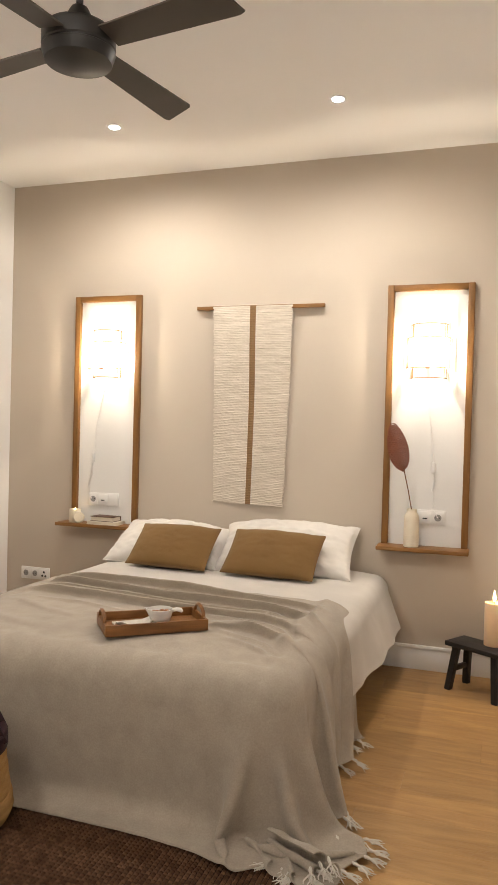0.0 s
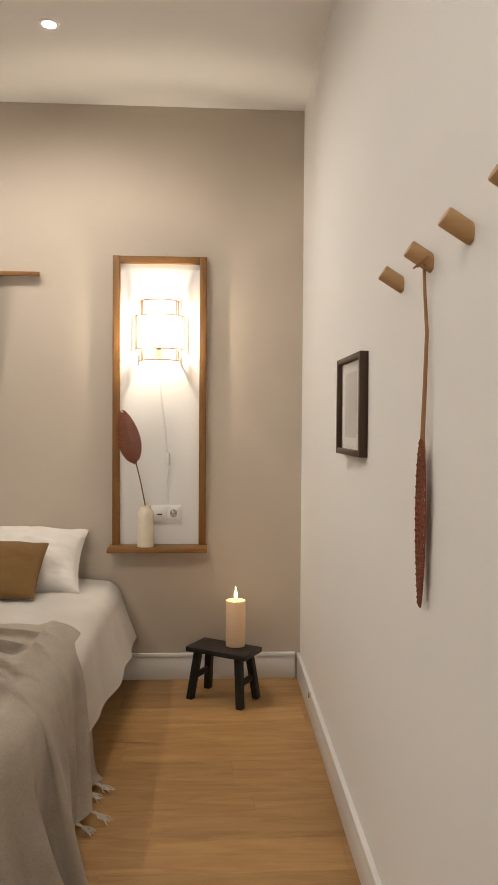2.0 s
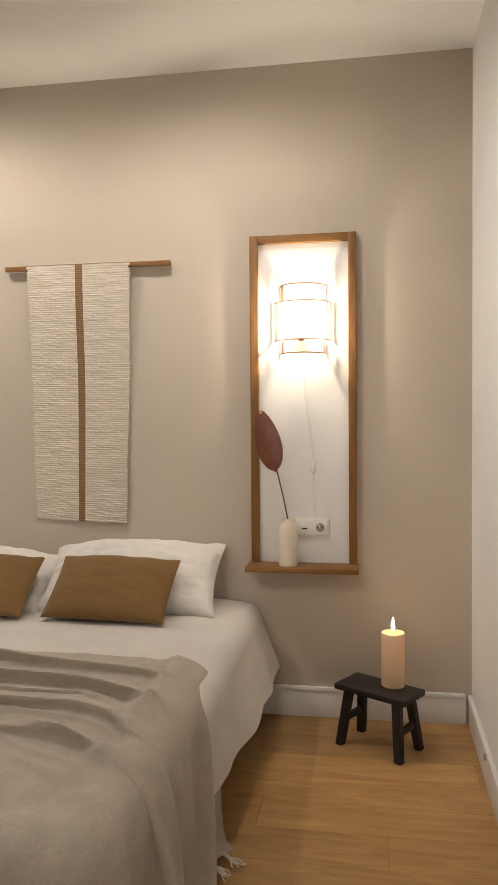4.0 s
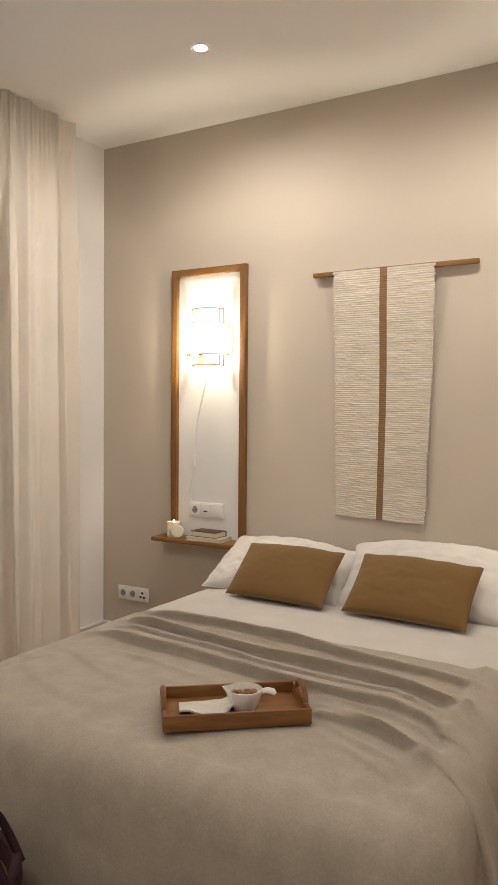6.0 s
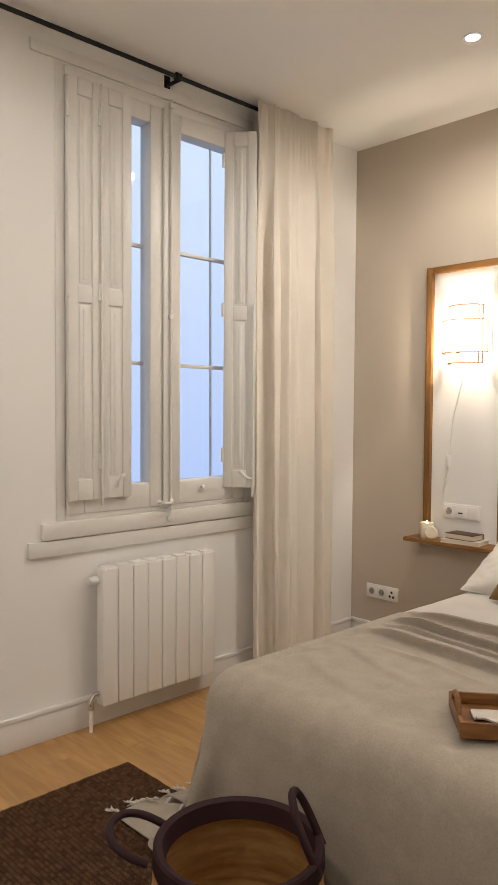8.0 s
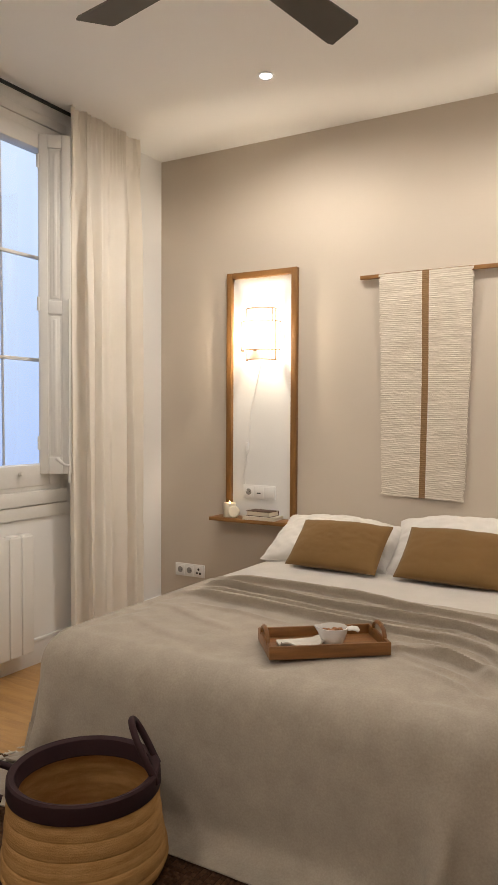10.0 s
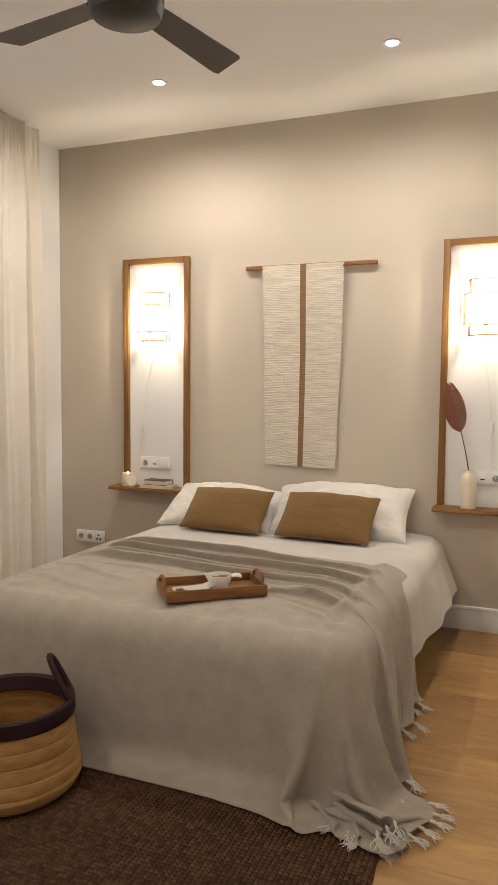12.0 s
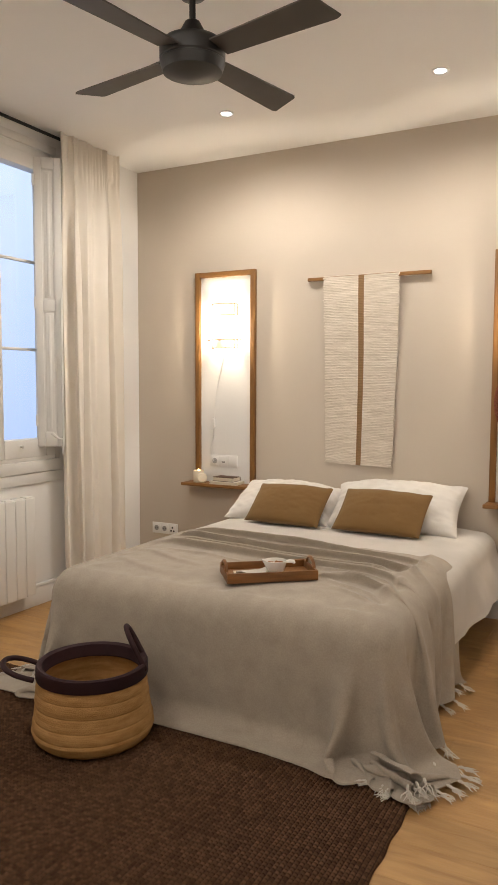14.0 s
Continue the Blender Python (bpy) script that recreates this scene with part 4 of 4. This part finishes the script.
    for step in range(steps):
        V = (V + pull * dt) * 0.965
        V[fixed] = 0
        Q = P + np.clip(V * dt, -0.03, 0.03)
        for r in range(rounds):
            for ia, ja, ib, jb, rest, k, least, wa, wb in links:
                p, q = Q[ia, ja], Q[ib, jb]
                e = q - p
                l = np.sqrt((e * e).sum(-1, keepdims=True)) + 1e-9
                c = (l - rest) / l
                if least:
                    c = np.minimum(c, 0)
                c = c * (k / (wa + wb))
                g = e * c
                Q[ia, ja] = p + g * wa
                Q[ib, jb] = q - g * wb
            if r % 3 == 2:
                rel = Q - mid
                o = np.maximum(abs(rel) - half, 0) * np.sign(rel)
                l = np.sqrt((o * o).sum(-1))
                hit = (l < rad) & (l > 1e-6) & ~fixed
                Q[hit] += (o[hit] / l[hit][:, None]) * (rad - l[hit])[:, None]
                low = Q[..., 2] < 0.026
                Q[..., 2] = np.maximum(Q[..., 2], 0.026)
                Q[low, :2] = P[low, :2] + (Q[low, :2] - P[low, :2]) * 0.8
        V = (Q - P) / dt
        P = Q
    free = ~fixed
    for k in range(3):  # the yarn's stiffness rounds off the smallest kinks
        pad = np.pad(P, ((1, 1), (1, 1), (0, 0)), "edge")
        mean = (pad[2:, 1:-1] + pad[:-2, 1:-1] + pad[1:-1, 2:] + pad[1:-1, :-2]) / 4
        P = np.where(free[..., None], P + 0.5 * (mean - P), P)
    P[..., 2] = np.maximum(P[..., 2], 0.026)
    return A, B, P


def finer(F, k):
    """Smooth points between those of a grid, k to each step (Catmull-Rom, both ways)."""
    for axis in (0, 1):
        F = np.moveaxis(F, axis, 0)
        n = F.shape[0]
        t = np.linspace(0, n - 1, (n - 1) * k + 1)
        i = np.minimum(t.astype(int), n - 2)
        f = (t - i).reshape((-1,) + (1,) * (F.ndim - 1))
        p0, p1, p2, p3 = F[np.maximum(i - 1, 0)], F[i], F[i + 1], F[np.minimum(i + 2, n - 1)]
        F = 0.5 * (2 * p1 + (p2 - p0) * f + (2 * p0 - 5 * p1 + 4 * p2 - p3) * f ** 2 + (3 * p1 - p0 - 3 * p2 + p3) * f ** 3)
        F = np.moveaxis(F, 0, axis)
    return F


throw = thing("throw_blanket", (0, 0, 0), "grey-beige cotton throw with fringe draped over the bed", "throw blanket")
CA, CB, CP = settle()
FA, FB, FP = finer(CA, 3), finer(CB, 3), finer(CP, 3)
tx0, tx1, ty0, ty1 = THROW
for i in range(FP.shape[0]):  # on top the folds keep their crisp lines
    for j in range(FP.shape[1]):
        a, b = FA[i, j], FB[i, j]
        if tx0 < a < tx1 and b > ty0:
            lift, lean = throw_relief(a, b)
            k = smoothstep(0.0, 0.08, min(a - tx0, tx1 - a, b - ty0))
            FP[i, j] = FP[i, j] * (1 - k) + np.array([a, b + lean, BZ + 0.010 + lift]) * k
        FP[i, j, 2] += 0.0011 * nz(a * 26, b * 26, 2)
FP = FP.tolist()


def throw_at(u, v):
    return Vector(FP[round(u * (len(FP) - 1))][round(v * (len(FP[0]) - 1))])


part("fabric", thicken(surface(len(FP), len(FP[0]), throw_at), 0.004), M_THROW, throw)


def tassel(n, length, seed):
    rnd = random.Random(seed)
    bm = bmesh.new()
    tube([(0, 0, 0.004), (0.012, 0, 0.007), (0.022, 0, 0.006)], [0.004, 0.006, 0.004], 6, bm)
    for k in range(n):
        a = rnd.uniform(-0.5, 0.5)
        l = length * rnd.uniform(0.7, 1.1)
        p = [(0.02, 0, 0.006)]
        for i in range(1, 5):
            t = i / 4
            p.append((0.02 + l * t * math.cos(a), l * t * math.sin(a) + 0.006 * math.sin(5 * t + k), 0.005 + 0.003 * math.sin(3 * t + k)))
        tube(p, [0.0026, 0.0026, 0.0024, 0.002, 0.0012], 5, bm)
    return bm


kinds = [finish("tassel", tassel(7, 0.055, s), M_FRINGE) for s in range(3)]
count = 0
for u0, u1, v0, v1, n in ((1.0, 0.985, 0.13, 0.985, 24), (0.0, 0.015, 0.0, 0.55, 14)):
    for i in range(n):
        v = v0 + (v1 - v0) * (i + 0.5) / n
        p, q = throw_at(u0, v), throw_at(u1, v)
        way = p - q
        way.z = -abs(way.z) * 0.5 if p.z > 0.03 else 0.0
        a = math.degrees(math.atan2(way.y, way.x)) + random.uniform(-18, 18)
        dip = math.degrees(math.atan2(max(p.z - 0.014, 0), 0.055))
        o = new("tassel", kinds[count % 3])
        o.parent, o.matrix_basis = throw, pose(p.x, p.y, p.z - 0.004, 0, 0, a) @ pose(0, 0, 0, 0, min(dip, 75), 0)
        count += 1
tagged(o, "cream twisted cotton tassel")


def roll_at(u, v):
    a = 2.2 + 6.0 * v
    r = (0.003 + 0.042 * v) * (0.85 + 0.3 * u)
    return Vector((0.20 * (u - 0.5), r * math.cos(a) + 0.006 * nz(u * 4, v * 4), 0.048 + r * math.sin(a) * 0.9 + 0.004 * nz(u * 6, v * 5, 2)))


roll_pose = pose(-0.545, -2.120, 0.004, 0, 0, -28)
part("rolled_corner", thicken(surface(24, 40, roll_at), 0.004), M_THROW, throw, m=roll_pose)
for i in range(9):
    o = new("tassel", kinds[i % 3])
    o.parent, o.matrix_basis = throw, roll_pose @ pose(0.095, -0.05 + 0.013 * i, 0.012 + 0.02 * (i % 3), 0, 18, random.uniform(-50, 30))
for i in range(5):
    o = new("tassel", kinds[i % 3])
    o.parent, o.matrix_basis = throw, roll_pose @ pose(-0.06 + 0.03 * i, -0.045, 0.014, 0, 0, -90 + random.uniform(-40, 40))


def pillow_mesh(w, h, t, seed, pinch=0.05, wrinkle=0.006, droop=0.4, n=48):
    """A stuffed pillow, flat in xz, thickness along y, base at z = 0."""
    bm = bmesh.new()
    sides = []
    for s in (-1, 1):
        vs = []
        for i in range(n + 1):
            row = []
            for j in range(n + 1):
                u, v = 2 * i / n - 1, 2 * j / n - 1
                x = w / 2 * u * (1 - pinch * (1 - v * v) * abs(u) ** 3)
                z = h / 2 * v * (1 - pinch * 1.2 * (1 - u * u) * abs(v) ** 3)
                body = max((1 - u * u) * (1 - v * v), 0)
                y = s * (t / 2 * body ** 0.42)
                k = wrinkle * body ** 0.25
                y += k * (nz(u * 3 + seed, v * 3, s * 3) + 0.7 * nz(u * 8 + seed, v * 6, s * 5) + 0.35 * nz(u * 19 + seed, v * 13, s * 7))
                rad = math.atan2(v, u)
                y += 0.35 * k * math.sin(13 * rad + seed) * smoothstep(0.75, 1.25, math.hypot(u, v))
                sag = 0.11 * h * abs(u) ** 2.5 * (0.5 + 0.5 * v) * (1 + 0.5 * math.sin(seed * 2.1) * u) - 0.05 * h * math.exp(-((abs(u) - 0.93) / 0.12) ** 2) * max(v, 0) ** 3
                z -= sag * droop - 0.02 * h * nz(u * 2.5 + seed, 0.5, 1) * (0.5 + 0.5 * v)
                row.append((x, y, z + h / 2))
            vs.append(row)
        sides.append(vs)
    made = [[[None] * (n + 1) for _ in range(n + 1)] for _ in range(2)]
    for s in (0, 1):
        for i in range(n + 1):
            for j in range(n + 1):
                rim = i in (0, n) or j in (0, n)
                if s and rim:
                    made[1][i][j] = made[0][i][j]
                else:
                    made[s][i][j] = bm.verts.new(sides[s][i][j])
    for s in (0, 1):
        for i in range(n):
            for j in range(n):
                q = (made[s][i][j], made[s][i + 1][j], made[s][i + 1][j + 1], made[s][i][j + 1])
                bm.faces.new(q if s else q[::-1])
    rim = [made[0][i][0] for i in range(n + 1)] + [made[0][n][j] for j in range(1, n + 1)] + [made[0][i][n] for i in range(n - 1, -1, -1)] + [made[0][0][j] for j in range(n - 1, 0, -1)]
    return bm, [v.co.copy() for v in rim]


def pillow(name, w, h, t, seed, mat, m, label, category, group, **kw):
    ob = thing(name, (0, 0, 0), label, category, group)
    ob.matrix_basis = m
    bm, rim = pillow_mesh(w, h, t, seed, **kw)
    part("cover", bm, mat, ob)
    part("seam", tube(rim, 0.0022, 5, closed=True), mat, ob)
    return ob


pillow("pillow", 0.74, 0.41, 0.20, 1, M_PILLOW, pose(-1.85, -0.385, BZ - 0.012, -60, 0, -3), "crumpled white linen pillow leaning on the wall", "pillow", "pillows", wrinkle=0.014, pinch=0.06, droop=1.3)
pillow("pillow", 0.79, 0.43, 0.20, 5, M_PILLOW, pose(-1.11, -0.370, BZ - 0.010, -54, 0, 2), "plump white linen pillow leaning on the wall", "pillow", "pillows", wrinkle=0.013, pinch=0.06, droop=0.9)
pillow("cushion", 0.50, 0.31, 0.12, 3, M_CUSHION, pose(-1.745, -0.515, BZ + 0.01, -48, 0, -3), "olive-brown linen lumbar cushion propped on a pillow", "cushion", "cushions", wrinkle=0.0025, pinch=0.03)
pillow("cushion", 0.53, 0.32, 0.12, 9, M_CUSHION, pose(-1.145, -0.53, BZ + 0.01, -48, 0, -4), "olive-brown linen lumbar cushion propped on a pillow", "cushion", "cushions", wrinkle=0.0025, pinch=0.03)

# ---------------------------------------------------------------- tray
tray = thing("serving_tray", (-1.247, -1.682, 0.560), "acacia wood serving tray with cut-out handles on the throw", "tray", rz=38.5)
TW, TD, TH = 0.395, 0.218, 0.042
part("base", box(-TW / 2 + 0.004, TW / 2 - 0.004, -TD / 2 + 0.004, TD / 2 - 0.004, 0.002, 0.010), M_ACACIA, tray)
for sy in (-1, 1):
    part("side", box(-TW / 2, TW / 2, *sorted((sy * TD / 2, sy * (TD / 2 - 0.010))), 0, TH, 0.002), M_ACACIA, tray)
for sx in (-1, 1):
    bm = box(*sorted((sx * TW / 2, sx * (TW / 2 - 0.010))), -TD / 2 + 0.010, TD / 2 - 0.010, 0, TH, 0.002)
    x = sx * (TW / 2 - 0.005)
    tube([(x, 0.050 * math.cos(math.pi * i / 16) * (1.18 - 0.18 * math.sin(math.pi * i / 16)), TH - 0.008 + 0.040 * math.sin(math.pi * i / 16) ** 0.6) for i in range(17)], 0.0075, 8, bm, flat=0.8)
    part("end_handle", bm, M_ACACIA, tray)
bowl = thing("cup", (-1.212, -1.679, 0.5705), "white stoneware pouring cup of almonds on the tray", "cup", rz=25)
bm = lathe([(0, 0.0), (0.024, 0.0), (0.027, 0.003), (0.038, 0.020), (0.046, 0.045), (0.049, 0.062), (0.047, 0.063), (0.043, 0.046), (0.034, 0.022), (0, 0.012)], 40)
for v in bm.verts:
    a = math.atan2(v.co.y, v.co.x)
    k = gauss(abs(a), math.pi, 0.28) * smoothstep(0.035, 0.062, v.co.z)
    v.co.x *= 1 + 0.30 * k
    v.co.z += 0.004 * k
part("body", bm, M_CUP, bowl)
part("handle", tube([(0.047, 0, 0.056), (0.062, 0, 0.060), (0.078, 0, 0.057), (0.084, 0, 0.050)], [0.008, 0.009, 0.010, 0.007], 10, flat=0.55), M_CUP, bowl)
rnd = random.Random(4)
bm0 = lathe([(0, -0.011), (0.005, -0.007), (0.008, 0.0), (0.006, 0.006), (0.003, 0.011), (0, 0.013)], 10)
nut = finish("almond", bm0, M_NUT)
for i in range(14):
    r, a = 0.030 * math.sqrt(rnd.random()), rnd.uniform(0, 6.28)
    o = new("almond", nut)
    m = pose(-1.212, -1.679, 0.5705) @ pose(r * math.cos(a), r * math.sin(a), 0.046 + 0.008 * rnd.random() - 0.1 * r, 70 + rnd.uniform(-20, 20), rnd.uniform(-20, 20), rnd.uniform(0, 360))
    o.matrix_basis = m
    tagged(o, "brown almond in the white stoneware cup", "nut", "almonds")


def napkin_at(u, v):
    """Folded in two, one corner turned up and the open edge standing a little."""
    x, y = (u - 0.5) * 0.175, (v - 0.5) * 0.125 * (1 - 0.25 * u)
    z = 0.006 + 0.028 * gauss(math.hypot(u - 0.02, v), 0.0, 0.34) + 0.020 * smoothstep(0.62, 1.0, u) * (1 - 0.6 * v) + 0.004 * nz(u * 4, v * 4, 3)
    return Vector((x + 0.025 * v - 0.02 * smoothstep(0.7, 1, u), y, z))


bm = thicken(surface(30, 26, napkin_at), 0.005)
napkin = solid("napkin", bm, M_FRINGE, "folded pale grey linen napkin on the tray", "napkin", m=pose(-1.302, -1.734, 0.5715, 0, 0, 48))

# ---------------------------------------------------------------- basket
basket = thing("basket", (-1.695, -2.325, 0.016), "coiled palm straw basket with aubergine rim and handles", "basket", rz=36)
wall = []
for i in range(121):
    t = i / 120
    z = 0.004 + 0.272 * t
    r = float(np.interp(t, (0, 0.06, 0.16, 0.30, 0.45, 0.62, 0.80, 1.0), (0.208, 0.226, 0.236, 0.231, 0.222, 0.218, 0.213, 0.203)))
    seam = min(abs(t - k) for k in (0.20, 0.36, 0.54, 0.72, 0.88))
    r += 0.0004 * abs(math.sin(math.pi * 40 * t)) + 0.0016 * smoothstep(0.0, 0.07, seam) - 0.0016 * gauss(seam, 0.0, 0.008)
    wall.append((r, z))
inner = [(r - 0.009, max(z, 0.012)) for r, z in wall[::-3]]
part("body", lathe([(0, 0.0), (0.20, 0.0)] + wall + inner + [(0, 0.012)], 72, wobble=0.008), M_STRAW, basket)
part("rim", lathe([(0.206, 0.249), (0.2150, 0.247), (0.2170, 0.253), (0.2150, 0.294), (0.209, 0.300), (0.192, 0.294), (0.183, 0.250), (0.186, 0.246)], 72), M_AUBERGINE, basket, "dark aubergine woven rim band")
for sx in (-1, 1):
    pts = []
    for i in range(25):
        t = i / 24
        a = math.pi * t
        lift = math.sin(a) ** 0.8
        if sx > 0:
            pts.append((sx * (0.206 - 0.075 * lift), 0.062 * math.cos(a) * (1 + 0.25 * lift) + 0.03 * lift, 0.272 + 0.145 * lift))
        else:
            pts.append((sx * (0.212 + 0.125 * lift), 0.085 * math.cos(a) * (1 + 0.25 * lift), 0.262 + 0.045 * lift))
    part("handle", tube(pts, 0.0105, 10), M_AUBERGINE, basket, "aubergine rope handle")

# ---------------------------------------------------------------- stool and candle
stool = thing("stool", (-0.035, -0.282, 0), "small black stained wooden milking stool", "stool", rz=-31.5)
part("seat", box(-0.165, 0.165, -0.088, 0.088, 0.228, 0.253, 0.005), M_BLACK, stool)
for sx in (-1, 1):
    for sy in (-1, 1):
        p0, p1 = Vector((sx * 0.138, sy * 0.082, 0.0)), Vector((sx * 0.112, sy * 0.052, 0.228))
        bm = bmesh.new()
        vs = []
        for p, a in ((p0, 0.0165), (p1, 0.0175)):
            vs.append([bm.verts.new(p + Vector((dx * a, dy * a, 0))) for dx, dy in ((-1, -1), (1, -1), (1, 1), (-1, 1))])
        for k in range(4):
            bm.faces.new((vs[0][k], vs[0][(k + 1) % 4], vs[1][(k + 1) % 4], vs[1][k]))
        bm.faces.new(vs[0][::-1]), bm.faces.new(vs[1])
        bmesh.ops.bevel(bm, geom=bm.edges[:], offset=0.003, segments=2, affect="EDGES")
        part("leg", bm, M_BLACK, stool)
    part("stretcher", box(sx * 0.126 - 0.009, sx * 0.126 + 0.009, -0.060, 0.060, 0.095, 0.122, 0.002), M_BLACK, stool)
candle = thing("candle", (0.022, -0.265, 0.2535), "thick ivory pillar candle burning on the stool", "candle")
part("wax", lathe([(0, 0.0), (0.046, 0.0), (0.0475, 0.002), (0.0478, 0.215), (0.0462, 0.221), (0.042, 0.221), (0.030, 0.215), (0, 0.213)], 44), M_WAX, candle)
part("wick", tube([(0, 0, 0.212), (0.0005, 0, 0.225), (0.002, 0, 0.232)], 0.0012, 6), M_DARK, candle)
part("flame", lathe([(0, 0.226), (0.006, 0.234), (0.0085, 0.244), (0.007, 0.258), (0.004, 0.272), (0.0015, 0.283), (0, 0.288)], 16), M_FLAME, candle)
lamp("candle_light", "POINT", (0.022, -0.265, 0.2535 + 0.25), 0.7, (1.0, 0.55, 0.22), 0.012)

# ---------------------------------------------------------------- pegs, hanging leaf, picture on the east wall
for i, y in enumerate((-2.085, -2.325, -2.562, -2.80)):
    x, z = right_wall(y), 1.668
    if i == 0:
        peg = solid("wall_peg", moved(lathe([(0, -0.010), (0.0175, -0.010), (0.0185, 0.002), (0.0185, 0.052), (0.017, 0.055), (0, 0.055)], 28), pose(0, 0, 0, 0, -58, 0)), M_PEG,
                    "short round oak coat peg on the wall", "wall peg", "wall pegs", m=pose(x - 0.002, y, z))
    else:
        copy_thing(peg, pose(x - 0.002, y, z))
px, py = right_wall(-2.325) - 0.012, -2.325
hung = thing("hanging_leaf", (px, py, 0.965), "woven rust leaf on a cane stem hanging from a peg", "dried leaf")
part("stem", tube([(-0.004, 0.0, 0.705), (0.0, 0.004, 0.64), (0.004, 0.0, 0.56), (0.0, -0.004, 0.45), (-0.002, 0.0, 0.35), (-0.002, 0.0, 0.30)], [0.0035, 0.0035, 0.004, 0.0045, 0.005, 0.007], 8), M_CANE, hung)
bm = tube([(0.014 * math.cos(a) - 0.010, 0.022 * math.sin(a), 0.705 + 0.012 * math.cos(a)) for a in (2 * math.pi * i / 16 for i in range(16))], 0.0022, 6, closed=True)
tube([(-0.002, -0.01, 0.695), (-0.014, -0.02, 0.698), (-0.026, -0.03, 0.688)], 0.0018, 6, bm)
part("tie", bm, M_CANE, hung)
lf = woven_leaf(0.345, 0.066, "leaf_blade", hung, M_LEAF, 30)
lf.matrix_basis = pose(-0.004, 0, 0.345, 180, 0, 90)
pic = thing("picture_frame", (right_wall(-1.52) - 0.001, -1.52, 1.238), "dark walnut framed pale print behind glass", "picture", rz=0.8)
hw, ph, pd = 0.178, 0.312, 0.030
for sy in (-1, 1):
    part("stile", box(-pd, 0, *sorted((sy * hw, sy * (hw - 0.018))), 0, ph, 0.002), M_WALNUT, pic)
for z0, z1 in ((0, 0.018), (ph - 0.018, ph)):
    part("rail", box(-pd + 0.0005, 0, -hw + 0.018, hw - 0.018, z0, z1, 0.002), M_WALNUT, pic)
part("mount", box(-0.012, -0.002, -hw + 0.017, hw - 0.017, 0.017, ph - 0.017), M_MAT, pic)
part("print", box(-0.0135, -0.0122, -0.07, 0.10, 0.055, ph - 0.05), M_PRINT, pic)
part("glass", box(-0.020, -0.018, -hw + 0.017, hw - 0.017, 0.017, ph - 0.017), M_GLASS, pic).visible_shadow = False
clip = solid("cable_clip", box(right_wall(-0.6) - 0.030, right_wall(-0.6) - 0.019, -0.612, -0.598, 0.118, 0.142, 0.002), M_CHROME, "small metal clip on the skirting board", "clip")

# ---------------------------------------------------------------- rug
RX0, RX1, RY0, RY1 = -2.75, -0.455, -3.55, -1.93


def rug_mesh():
    px, py = 0.016, 0.016
    nu, nv = int((RX1 - RX0) / px * 6), int((RY1 - RY0) / py * 6)
    u, v = np.meshgrid(np.linspace(0, 1, nu), np.linspace(0, 1, nv), indexing="ij")
    x, y = RX0 + (RX1 - RX0) * u, RY0 + (RY1 - RY0) * v
    col, row = np.floor(x / px), np.floor(y / py)
    ph = x / px - col
    z = 0.008 + 0.0085 * np.sin(np.pi * ph) ** 0.8 * np.sin(np.pi * (y / py - row)) ** 0.6
    rs = np.random.RandomState(5)
    jit = rs.rand(400, 400)
    z += 0.0030 * jit[col.astype(int) % 400, row.astype(int) % 400]
    edge = np.minimum.reduce([u * (RX1 - RX0), (1 - u) * (RX1 - RX0), v * (RY1 - RY0), (1 - v) * (RY1 - RY0)])
    z *= np.clip(edge / 0.006, 0.1, 1)
    x = x + 0.003 * np.sin(y * 37) * (edge < 0.004)
    verts = np.stack([x, y, z], -1).reshape(-1, 3)
    i = np.arange(nu * nv).reshape(nu, nv)
    faces = np.stack([i[:-1, :-1], i[1:, :-1], i[1:, 1:], i[:-1, 1:]], -1).reshape(-1, 4)
    me = bpy.data.meshes.new("rug")
    me.from_pydata(verts.tolist(), [], faces.tolist())
    me.materials.append(M_RUG)
    me.shade_smooth()
    return me


rug = tagged(new("rug", rug_mesh()), "dark brown woven jute rug under the bed's foot", "rug")

# ---------------------------------------------------------------- floor planks
rnd = random.Random(12)
PW = 0.182
plank_box = {}
row = 0
y = YB
while y < 0:
    x = XL - rnd.uniform(0.1, 1.1)
    while x < right_wall(y) + 0.02:
        x1 = min(x + 1.22, XR + 0.05)
        a = max(x, XL - 0.02)
        y1 = min(y + PW, 0.02)
        if x1 - a > 0.03:
            key = (round(x1 - a, 3), round(y1 - y, 3))
            if key not in plank_box:
                bm = box(0, key[0] - 0.0012, 0, key[1] - 0.0012, -0.004, 0)
                plank_box[key] = finish("plank", bm, M_PLANK, False)
            o = new("plank", plank_box[key])
            o.parent, o.location = floor, (a, y, 0)
        x += 1.22
    y += PW
